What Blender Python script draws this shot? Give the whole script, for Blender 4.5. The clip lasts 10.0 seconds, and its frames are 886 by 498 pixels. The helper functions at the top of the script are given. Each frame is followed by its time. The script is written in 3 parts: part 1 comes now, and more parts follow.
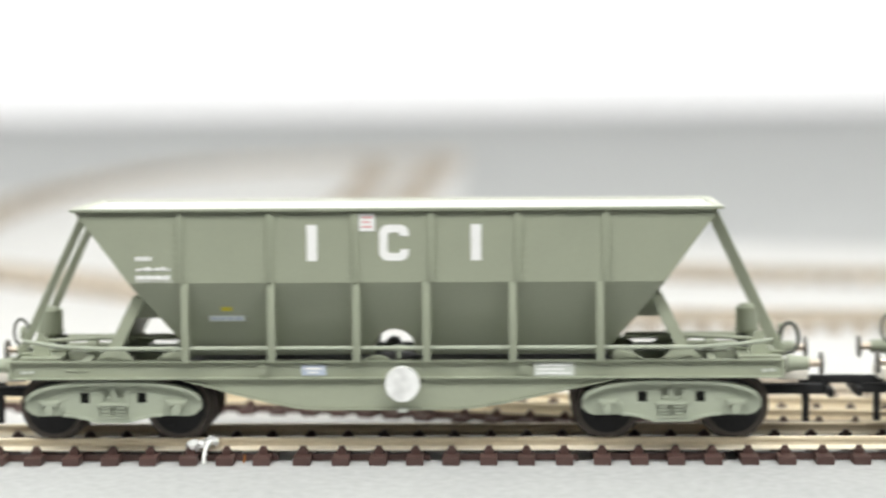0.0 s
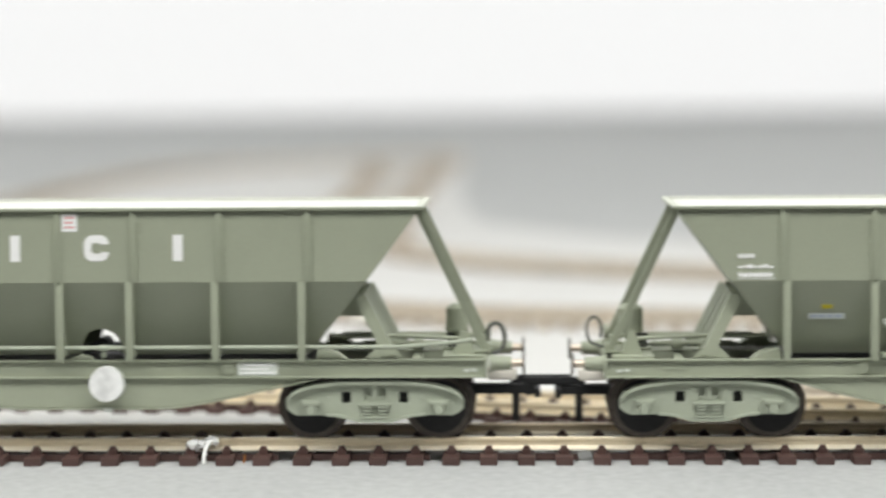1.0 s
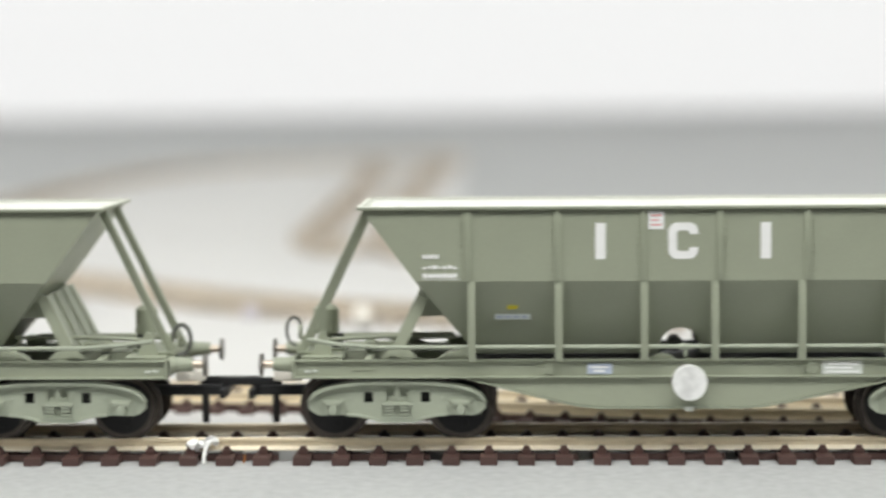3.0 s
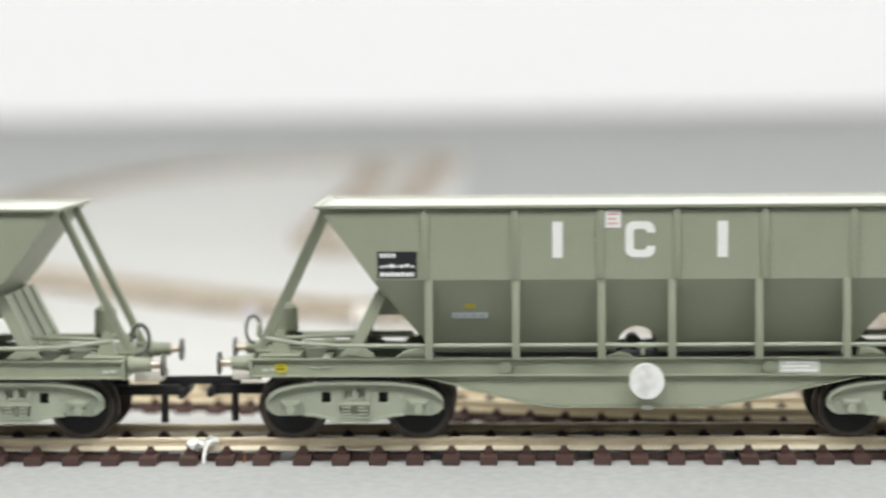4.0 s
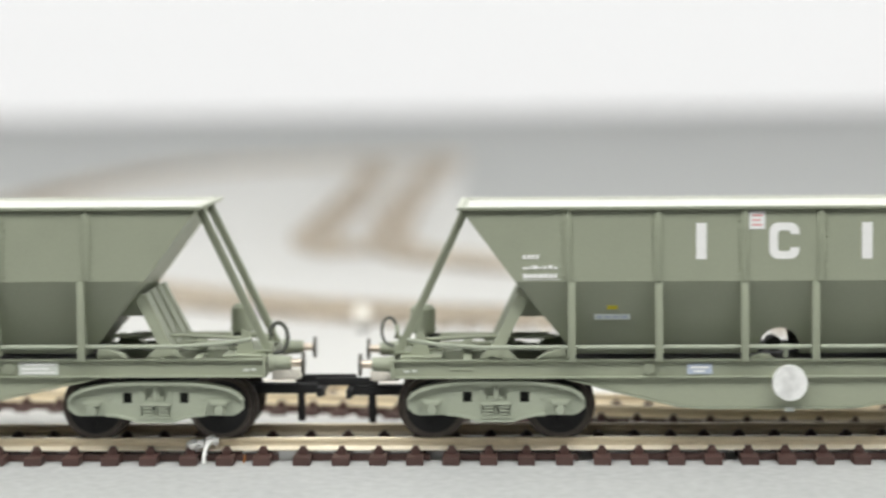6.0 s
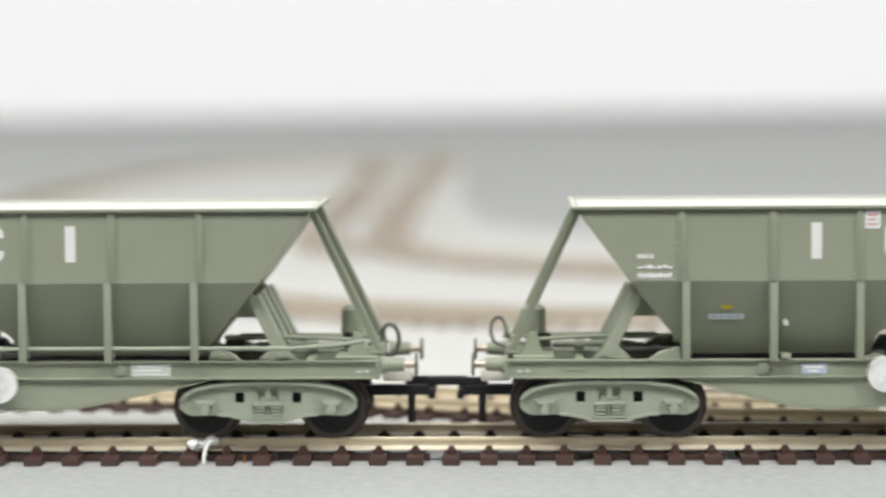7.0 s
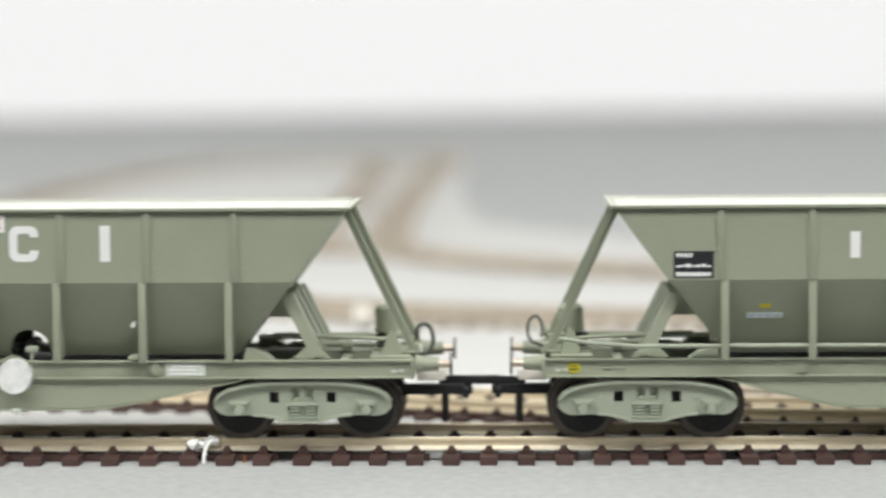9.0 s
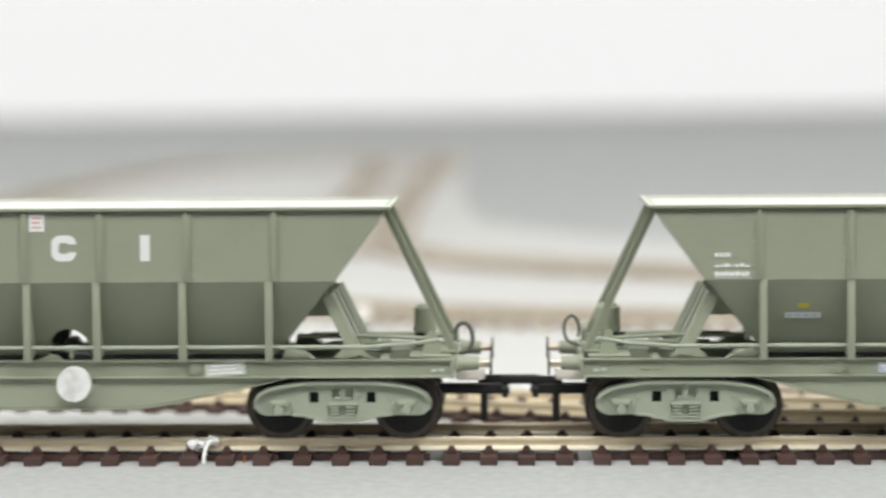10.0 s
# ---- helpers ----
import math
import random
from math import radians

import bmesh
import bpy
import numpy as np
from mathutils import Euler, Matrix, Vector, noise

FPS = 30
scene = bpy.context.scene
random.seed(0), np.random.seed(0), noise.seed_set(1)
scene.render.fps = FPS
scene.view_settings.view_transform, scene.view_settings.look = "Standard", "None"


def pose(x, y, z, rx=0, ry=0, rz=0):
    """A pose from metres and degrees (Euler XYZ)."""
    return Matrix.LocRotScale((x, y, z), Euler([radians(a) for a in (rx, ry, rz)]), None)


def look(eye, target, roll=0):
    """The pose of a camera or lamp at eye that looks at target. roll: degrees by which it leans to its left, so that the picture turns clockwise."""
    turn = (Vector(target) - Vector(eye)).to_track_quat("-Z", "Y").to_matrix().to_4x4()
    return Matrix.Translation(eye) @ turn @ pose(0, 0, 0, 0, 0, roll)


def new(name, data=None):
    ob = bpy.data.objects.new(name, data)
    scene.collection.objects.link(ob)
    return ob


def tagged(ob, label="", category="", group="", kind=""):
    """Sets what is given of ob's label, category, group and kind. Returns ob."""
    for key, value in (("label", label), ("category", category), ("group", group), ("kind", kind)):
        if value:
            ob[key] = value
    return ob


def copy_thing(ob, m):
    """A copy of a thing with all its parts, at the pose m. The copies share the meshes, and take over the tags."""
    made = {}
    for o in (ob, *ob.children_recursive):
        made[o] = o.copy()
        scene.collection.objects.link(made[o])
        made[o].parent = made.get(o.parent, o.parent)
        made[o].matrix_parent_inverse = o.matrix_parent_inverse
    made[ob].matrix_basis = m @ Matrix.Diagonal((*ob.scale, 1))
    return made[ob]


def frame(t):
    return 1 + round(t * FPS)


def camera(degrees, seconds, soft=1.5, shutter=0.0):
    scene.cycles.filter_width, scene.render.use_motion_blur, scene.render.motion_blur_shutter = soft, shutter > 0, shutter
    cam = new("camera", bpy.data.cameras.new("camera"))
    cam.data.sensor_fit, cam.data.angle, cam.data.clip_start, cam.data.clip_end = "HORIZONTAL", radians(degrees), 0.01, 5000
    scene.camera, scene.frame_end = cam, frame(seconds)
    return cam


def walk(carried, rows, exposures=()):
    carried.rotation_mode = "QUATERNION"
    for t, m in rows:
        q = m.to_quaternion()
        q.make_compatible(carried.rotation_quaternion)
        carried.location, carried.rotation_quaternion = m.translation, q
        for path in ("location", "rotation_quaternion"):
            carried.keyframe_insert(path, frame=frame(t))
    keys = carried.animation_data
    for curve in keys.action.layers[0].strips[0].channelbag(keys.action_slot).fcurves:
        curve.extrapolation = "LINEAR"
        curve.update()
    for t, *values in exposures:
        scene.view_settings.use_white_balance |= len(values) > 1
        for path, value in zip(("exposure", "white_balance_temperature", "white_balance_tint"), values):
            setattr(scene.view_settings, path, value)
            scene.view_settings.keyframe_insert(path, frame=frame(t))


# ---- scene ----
cam = camera(21.2, 10.0, soft=2.6, shutter=0.11)
CAM_POSE = pose(0.015, -0.4605, 0.0756, 90 - 4.389, 0.433, 1.865)
walk(cam, [(0.0, CAM_POSE), (10.0, CAM_POSE)],
     exposures=[(0.0, 0.24), (0.2, 0.15), (0.5, 0.08), (1.0, 0.05), (2.5, 0.0), (10.0, 0.0)])
cam.data.dof.use_dof = True
cam.data.dof.focus_distance = 0.444
cam.data.dof.aperture_fstop = 10.5

# ---------------------------------------------------------------- light
world = bpy.data.worlds.new("daylight")
scene.world = world
world.use_nodes = True
sky = world.node_tree.nodes.new("ShaderNodeTexSky")
sky.sky_type = "NISHITA"
sky.sun_disc = False
sky.sun_elevation, sky.sun_rotation = radians(40), radians(200)
world.node_tree.links.new(sky.outputs["Color"], world.node_tree.nodes["Background"].inputs["Color"])
world.node_tree.nodes["Background"].inputs["Strength"].default_value = 0.1

CEILING_WATTS = 73.0
REAR_FILL_WATTS = 12.0
SIDE_WATTS = 20.0
BLIND_GLOW = 0.77
LAMP_COLOR = (0.975, 0.985, 0.955)


def area_lamp(name, m, sx, sy, watts, color):
    data = bpy.data.lights.new(name, "AREA")
    data.shape, data.size, data.size_y, data.energy, data.color = "RECTANGLE", sx, sy, watts, color
    ob = new(name, data)
    ob.matrix_world = m
    return ob


# ---------------------------------------------------------------- materials
def material(name, color, rough=0.6, metal=0.0, grain=0.05, grain_scale=900.0, stain=0.08, stain_scale=60.0,
             bump=0.1, stain_color=None, spec=0.5, per_object=0.0):
    m = bpy.data.materials.new(name)
    m.use_nodes = True
    nt = m.node_tree
    n, l = nt.nodes, nt.links
    bsdf = n["Principled BSDF"]
    bsdf.inputs["Roughness"].default_value = rough
    bsdf.inputs["Metallic"].default_value = metal
    bsdf.inputs["Specular IOR Level"].default_value = spec
    co = n.new("ShaderNodeTexCoord")
    fine = n.new("ShaderNodeTexNoise")
    fine.inputs["Scale"].default_value, fine.inputs["Detail"].default_value = grain_scale, 3.0
    wide = n.new("ShaderNodeTexNoise")
    wide.inputs["Scale"].default_value, wide.inputs["Detail"].default_value = stain_scale, 5.0
    l.new(co.outputs["Object"], fine.inputs["Vector"])
    l.new(co.outputs["Object"], wide.inputs["Vector"])
    ramp = n.new("ShaderNodeMapRange")
    ramp.inputs["From Min"].default_value, ramp.inputs["From Max"].default_value = 0.42, 0.68
    ramp.inputs["To Max"].default_value = 1.0
    l.new(wide.outputs["Fac"], ramp.inputs["Value"])
    mix = n.new("ShaderNodeMixRGB")
    mix.inputs["Color1"].default_value = (*color, 1)
    dirty = stain_color or tuple(c * 0.72 for c in color)
    mix.inputs["Color2"].default_value = (*dirty, 1)
    amount = n.new("ShaderNodeMath")
    amount.operation = "MULTIPLY"
    amount.inputs[1].default_value = stain * 3
    l.new(ramp.outputs["Result"], amount.inputs[0])
    l.new(amount.outputs[0], mix.inputs["Fac"])
    val = n.new("ShaderNodeMapRange")
    val.inputs["From Min"].default_value, val.inputs["From Max"].default_value = 0.3, 0.7
    val.inputs["To Min"].default_value, val.inputs["To Max"].default_value = 1 - grain, 1 + grain
    l.new(fine.outputs["Fac"], val.inputs["Value"])
    hsv = n.new("ShaderNodeHueSaturation")
    l.new(mix.outputs["Color"], hsv.inputs["Color"])
    if per_object:
        info = n.new("ShaderNodeObjectInfo")
        each = n.new("ShaderNodeMapRange")
        each.inputs["To Min"].default_value, each.inputs["To Max"].default_value = 1 - per_object, 1 + per_object
        l.new(info.outputs["Random"], each.inputs["Value"])
        both = n.new("ShaderNodeMath")
        both.operation = "MULTIPLY"
        l.new(val.outputs["Result"], both.inputs[0])
        l.new(each.outputs["Result"], both.inputs[1])
        l.new(both.outputs[0], hsv.inputs["Value"])
    else:
        l.new(val.outputs["Result"], hsv.inputs["Value"])
    l.new(hsv.outputs["Color"], bsdf.inputs["Base Color"])
    rr = n.new("ShaderNodeMapRange")
    rr.inputs["To Min"].default_value, rr.inputs["To Max"].default_value = max(0.05, rough - 0.1), min(1.0, rough + 0.1)
    l.new(wide.outputs["Fac"], rr.inputs["Value"])
    l.new(rr.outputs["Result"], bsdf.inputs["Roughness"])
    if bump:
        bp = n.new("ShaderNodeBump")
        bp.inputs["Strength"].default_value, bp.inputs["Distance"].default_value = bump, 0.0002
        l.new(fine.outputs["Fac"], bp.inputs["Height"])
        l.new(bp.outputs["Normal"], bsdf.inputs["Normal"])
    return m


PAINT = material("wagon_paint", (0.336, 0.361, 0.272), 0.52, grain=0.03, grain_scale=2500, stain=0.05, stain_scale=90, bump=0.06)
# same wagon paint, lightened to make up for light missing low down
PAINT_LIFTED = material("bogie_paint", (0.36, 0.39, 0.308), 0.5, grain=0.04, grain_scale=2500, stain=0.07, stain_scale=200, bump=0.08)
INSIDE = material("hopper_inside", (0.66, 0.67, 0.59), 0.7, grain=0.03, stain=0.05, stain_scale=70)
LOAD = material("pale_load", (0.74, 0.74, 0.69), 0.9, grain=0.08, grain_scale=1500, stain=0.06, stain_scale=120, bump=0.3)
BLACK = material("black_plastic", (0.02, 0.02, 0.021), 0.6, spec=0.25, grain=0.1, stain=0.08, stain_color=(0.03, 0.027, 0.025))
TYRE = material("wheel_tyre", (0.085, 0.07, 0.06), 0.4, metal=0.5, grain=0.1, stain=0.1, stain_scale=300)
WHITE = material("white_lettering", (0.9, 0.9, 0.89), 0.6, grain=0.02, stain=0.02)
DISC = material("worn_white_disc", (0.86, 0.86, 0.85), 0.5, grain=0.04, stain=0.22, stain_scale=330, stain_color=(0.55, 0.55, 0.54))
LABEL_BLACK = material("black_panel", (0.02, 0.022, 0.026), 0.5, grain=0.05)
YELLOW = material("yellow_mark", (0.58, 0.5, 0.03), 0.55, grain=0.03)
RED = material("red_print", (0.8, 0.42, 0.42), 0.6, grain=0.03)
BLUE = material("blue_plate", (0.5, 0.56, 0.68), 0.55, grain=0.03)
PALE = material("pale_plate", (0.62, 0.65, 0.6), 0.55, grain=0.03, stain=0.06, stain_scale=400)
LIGHT_PRINT = material("pale_print", (0.7, 0.75, 0.76), 0.6, grain=0.03)
CHROME = material("bright_steel", (0.74, 0.64, 0.53), 0.32, metal=1.0, grain=0.03, stain=0.05)
BUFFER_STEEL = material("worn_buffer_steel", (0.15, 0.14, 0.125), 0.45, metal=0.5, grain=0.1, stain=0.1, stain_scale=400)
CREAM = material("cream_plastic", (0.72, 0.68, 0.61), 0.55, grain=0.05, stain=0.1, stain_scale=400)
DARK_STEEL = material("dark_steel", (0.08, 0.083, 0.076), 0.45, metal=0.3, grain=0.1)
HOSE = material("hose_rubber", (0.10, 0.105, 0.09), 0.5, grain=0.06)
RAIL = material("nickel_rail", (0.83, 0.72, 0.53), 0.42, metal=0.4, grain=0.05, grain_scale=1500, stain=0.12, stain_scale=110,
                stain_color=(0.62, 0.5, 0.34))
# paler copy of the rail metal: ceiling glint on the foot put into colour
RAIL_FOOT = material("lit_rail_foot", (0.93, 0.86, 0.71), 0.4, metal=0.35, grain=0.04, grain_scale=1500, stain=0.1, stain_scale=140, stain_color=(0.75, 0.62, 0.44))
RAIL_DULL = material("dull_rail", (0.68, 0.61, 0.51), 0.45, metal=0.7, grain=0.05, stain=0.1)
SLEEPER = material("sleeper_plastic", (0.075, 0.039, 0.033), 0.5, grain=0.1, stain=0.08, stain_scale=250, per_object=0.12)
# paler tan than the near sleepers, for the tracks further back
SLEEPER_FAR = material("sleeper_pale", (0.5, 0.43, 0.35), 0.6, grain=0.1, stain=0.08, stain_scale=250, per_object=0.15)
BOARD = material("grey_board", (0.452, 0.457, 0.452), 0.75, grain=0.1, grain_scale=420, stain=0.14, stain_scale=22, bump=0.25,
                 stain_color=(0.38, 0.385, 0.385))
BOARD_EDGE = material("board_plywood", (0.45, 0.33, 0.2), 0.7, grain=0.1, stain=0.15)
CARD = material("white_card", (0.64, 0.63, 0.612), 0.8, grain=0.02, stain=0.05, stain_scale=9)
WALL = material("white_wall", (0.84, 0.84, 0.835), 0.85, grain=0.015, grain_scale=200, stain=0.02, stain_scale=2)
# tones of unseen wall and floor, set dark to hold back bounce
WALL_DULL = material("low_bounce_wall", (0.17, 0.168, 0.163), 0.85, grain=0.015, grain_scale=200, stain=0.02, stain_scale=2)
FLOOR = material("low_bounce_floor", (0.085, 0.083, 0.078), 0.6, grain=0.06, grain_scale=80, stain=0.1, stain_scale=3)
SOLDER = material("solder", (0.86, 0.86, 0.85), 0.45, metal=0.6, grain=0.1, grain_scale=1500, bump=0.6)
WIRE = material("white_wire", (0.8, 0.8, 0.78), 0.45, grain=0.03)
KNOB = material("cream_knob", (0.86, 0.82, 0.74), 0.35, grain=0.02, stain=0.02)
JOINER = material("lilac_plastic", (0.66, 0.62, 0.66), 0.5, grain=0.03)
COPPER = material("copper", (0.8, 0.35, 0.12), 0.35, metal=0.9)
LAMP_WHITE = material("lamp_housing", (0.8, 0.8, 0.8), 0.5)
# emission added so the plain white background behind the board stays bright
BLIND = material("self_lit_blind", (0.3, 0.3, 0.3), 0.9, grain=0.02, stain=0.02)
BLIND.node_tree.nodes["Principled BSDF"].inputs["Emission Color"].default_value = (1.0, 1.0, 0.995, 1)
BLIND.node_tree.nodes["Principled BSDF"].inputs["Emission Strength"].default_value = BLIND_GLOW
GLASS = bpy.data.materials.new("window_glass")
GLASS.use_nodes = True
GLASS.node_tree.nodes["Principled BSDF"].inputs["Transmission Weight"].default_value = 1.0
GLASS.node_tree.nodes["Principled BSDF"].inputs["Roughness"].default_value = 0.0


# ---------------------------------------------------------------- mesh building, in millimetres
RAIL_TOP = 4.6


class Shape:
    """Collects solids in millimetres into one bmesh."""

    def __init__(self):
        self.bm = bmesh.new()

    def box(self, x0, x1, y0, y1, z0, z1, bevel=0.0, m=None):
        g = bmesh.ops.create_cube(self.bm, size=1.0)
        vs = g["verts"]
        for v in vs:
            v.co = Vector(((x0 + x1) / 2 + v.co.x * (x1 - x0), (y0 + y1) / 2 + v.co.y * (y1 - y0), (z0 + z1) / 2 + v.co.z * (z1 - z0)))
        if m is not None:
            bmesh.ops.transform(self.bm, matrix=m, verts=vs)
        if bevel:
            es = list({e for v in vs for e in v.link_edges})
            bmesh.ops.bevel(self.bm, geom=es, offset=bevel, segments=2, affect="EDGES", profile=0.6)
        return self

    def cyl(self, p0, p1, r0, r1=None, seg=20):
        p0, p1 = Vector(p0), Vector(p1)
        d = p1 - p0
        m = Matrix.Translation((p0 + p1) / 2) @ d.to_track_quat("Z", "Y").to_matrix().to_4x4()
        bmesh.ops.create_cone(self.bm, cap_ends=True, segments=seg, radius1=r0, radius2=r0 if r1 is None else r1, depth=d.length, matrix=m)
        return self

    def tube(self, pts, r, seg=10):
        for a, b in zip(pts, pts[1:]):
            self.cyl(a, b, r, seg=seg)
        for p in pts[1:-1]:
            bmesh.ops.create_icosphere(self.bm, subdivisions=1, radius=r * 1.02, matrix=Matrix.Translation(p))
        return self

    def pipe(self, pts, r, seg=8):
        """One bent pipe through the points of a curve in a plane of constant y."""
        rings = []
        for k, p in enumerate(pts):
            a, c = Vector(pts[max(k - 1, 0)]), Vector(pts[min(k + 1, len(pts) - 1)])
            d = (c - a).normalized()
            side = Vector((0, 1, 0)).cross(d).normalized()
            rings.append([self.bm.verts.new(Vector(p) + r * (math.cos(2 * math.pi * i / seg) * side + math.sin(2 * math.pi * i / seg) * Vector((0, 1, 0)))) for i in range(seg)])
        for r0, r1 in zip(rings, rings[1:]):
            for i in range(seg):
                self.bm.faces.new((r0[i], r0[(i + 1) % seg], r1[(i + 1) % seg], r1[i]))
        self.bm.faces.new(rings[0])
        self.bm.faces.new(rings[-1][::-1])
        return self

    def beam(self, p0, p1, w, t):
        """A square bar between two points in a plane of constant y: w across in that plane, t along y."""
        p0, p1 = Vector(p0), Vector(p1)
        d = (p1 - p0).normalized()
        side = Vector((0, 1, 0)).cross(d).normalized() * (w / 2)
        up = Vector((0, t / 2, 0))
        vs = [self.bm.verts.new(p + s * side + u * up) for p in (p0, p1) for s, u in ((-1, -1), (1, -1), (1, 1), (-1, 1))]
        for f in ((0, 1, 2, 3), (7, 6, 5, 4), (0, 4, 5, 1), (1, 5, 6, 2), (2, 6, 7, 3), (3, 7, 4, 0)):
            self.bm.faces.new([vs[i] for i in f])
        return self

    def prism(self, outer, y0, y1, holes=(), slope=None):
        """A plate in the xz plane, thick from y0 to y1, with holes; slope(z) leans it over."""
        tmp = bmesh.new()
        edges = []
        for loop in (outer, *holes):
            vs = [tmp.verts.new((x, y0, z)) for x, z in loop]
            edges += [tmp.edges.new((vs[i], vs[(i + 1) % len(vs)])) for i in range(len(vs))]
        bmesh.ops.triangle_fill(tmp, use_beauty=True, use_dissolve=False, edges=edges)
        g = bmesh.ops.extrude_face_region(tmp, geom=tmp.faces[:])
        bmesh.ops.translate(tmp, vec=(0, y1 - y0, 0), verts=[v for v in g["geom"] if isinstance(v, bmesh.types.BMVert)])
        bmesh.ops.recalc_face_normals(tmp, faces=tmp.faces[:])
        if slope:
            for v in tmp.verts:
                v.co.y += slope(v.co.z)
        me = bpy.data.meshes.new("tmp")
        tmp.to_mesh(me)
        tmp.free()
        self.bm.from_mesh(me)
        bpy.data.meshes.remove(me)
        return self

    def quad(self, *pts):
        self.bm.faces.new([self.bm.verts.new(p) for p in pts])
        return self

    def mesh(self, name, mats, offset=(0, 0, 0), smooth=True):
        bmesh.ops.recalc_face_normals(self.bm, faces=self.bm.faces[:])
        for v in self.bm.verts:
            v.co = (v.co - Vector(offset)) * 0.001
        me = bpy.data.meshes.new(name)
        self.bm.to_mesh(me)
        self.bm.free()
        for mm in mats if isinstance(mats, (list, tuple)) else [mats]:
            me.materials.append(mm)
        if smooth:
            me.shade_smooth()
            me.set_sharp_from_angle(angle=radians(35))
        return me


OFF = (0, 0, RAIL_TOP)


def settle(me):
    """Bring wagon body parts to the wagon's own proportions, standing on the rail top."""
    for v in me.vertices:
        x, y, z = v.co * 1000
        z = z if z < 20.7 else 20.6 + (z - 20.7) * 0.983
        wide = 1.092 - 0.082 * max(0.0, min(1.0, (z - 20.9) / 14.7))
        v.co = Vector((x * 0.983, y * wide, z - RAIL_TOP)) * 0.001


def part(name, shape, mat, parent, label="", offset=(0, 0, 0)):
    if offset is OFF:
        ob = new(name, shape.mesh(name, mat))
        settle(ob.data)
    else:
        ob = new(name, shape.mesh(name, mat, offset) if isinstance(shape, Shape) else shape)
    ob.parent = parent
    if label:
        tagged(ob, label)
    return ob


def thing(name, label, category, group="", kind="", at=None):
    ob = new(name)
    ob.empty_display_size = 0.01
    if at is not None:
        ob.matrix_world = at
    return tagged(ob, label, category, group, kind)


def single(name, shape, mat, label, category, group="", kind=""):
    return tagged(new(name, shape.mesh(name, mat)), label, category, group, kind)


# ---------------------------------------------------------------- the room and the layout board
X_END = 2350.0
Y_FRONT = -58.0


def far_edge(x):
    """The far edge of the board runs a little askew to the track."""
    return 3490.0 + 0.3 * max(-800.0, min(800.0, x))


def side_wall(xa, xb, y0, y1, z0, z1):
    """A side wall with an opening for the added window."""
    s = Shape()
    for ya, yb, za, zb in ((y0, 100, z0, z1), (2500, y1, z0, z1), (100, 2500, z0, 100), (100, 2500, 1250, z1)):
        s.box(xa, xb, ya, yb, za, zb)
    return s


def build_room():
    x0, x1, y0, y1, z0, z1 = -3000, 3000, -2600, 4150, -900, 1500
    # unseen room shell; dark floor and south wall keep bounce off the undersides
    single("floor", Shape().box(x0, x1, y0, y1, z0 - 60, z0), FLOOR, "unseen dark floor under the layout, kept dark to cut bounce light", "floor", kind="structure")
    single("ceiling", Shape().box(x0, x1, y0, y1, z1, z1 + 60), WALL, "plain white ceiling", "ceiling", kind="structure")
    s = Shape()
    s.prism([(x0 - 100, z0), (x1 + 100, z0), (x1 + 100, z1), (x0 - 100, z1)], y1, y1 + 100,
            holes=[[(-2700, -700), (2700, -700), (2700, 1200), (-2700, 1200)]])
    single("wall_north", s, WALL, "plain white wall with a made-up wide opening behind the layout board", "wall", kind="structure")
    single("wall_east", side_wall(x1, x1 + 100, y0, y1, z0, z1), WALL, "plain white side wall", "wall", kind="structure")
    single("wall_west", side_wall(x0 - 100, x0, y0, y1, z0, z1), WALL, "plain white side wall", "wall", kind="structure")
    single("wall_south", Shape().box(x0 - 100, x1 + 100, y0 - 100, y0, z0, z1), WALL_DULL, "unseen dark wall behind the camera, added to cut bounce light", "wall", kind="structure")
    # made-up blind: a glowing sheet in place of a brightly lit wall
    blind = thing("roller_blind", "bright white blind, added and made to glow by itself", "window blind", at=pose(0, y1 / 1000 + 0.04, 0))
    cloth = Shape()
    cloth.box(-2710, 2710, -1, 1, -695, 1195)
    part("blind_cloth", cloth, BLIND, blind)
    part("bottom_bar", Shape().box(-2695, 2695, -12, 12, -698, -680, 3), LAMP_WHITE, blind)
    # made-up windows, out of view in the side walls, to brighten the wagon ends
    for k, sx in enumerate((-1, 1)):
        xw = sx * x1
        w = thing("window_%d" % (k + 1), "wide white-framed window out of view, added to light the wagon ends", "window", kind="structure", at=pose(xw / 1000 + sx * 0.05, 1.3, 0))
        f = Shape()
        for a, b, c, d in ((-1200, 1200, 100, 150), (-1200, 1200, 1200, 1250), (-1200, -1150, 150, 1200), (1150, 1200, 150, 1200), (-25, 25, 150, 1200)):
            f.box(-30, 30, a, b, c, d, 3)
        part("window_frame", f, LAMP_WHITE, w)
        for a, b in ((-1150, -25), (25, 1150)):
            p = part("pane", Shape().box(-3, 3, a, b, 150, 1200), GLASS, w)
            p.visible_shadow = False
        area_lamp("window_daylight", look((xw / 1000 - sx * 0.02, 1.3, 0.68), (0, 0.6, 0.1)), 2.2, 1.0, SIDE_WATTS, (0.97, 0.99, 0.975))
    # out of view: front panel is the overhead light, rear one an added fill
    for y, watts in ((-0.84, CEILING_WATTS), (1.9, REAR_FILL_WATTS)):
        lamp = thing("ceiling_light", "long white light panel on the ceiling, out of view", "ceiling light", at=pose(0, y, 1.5))
        part("frame", Shape().box(-2250, 2250, -350, 350, -25, 0, 4), LAMP_WHITE, lamp)
        area_lamp("ceiling_panel_light", pose(0, y, 1.468), 4.4, 0.6, watts, LAMP_COLOR)


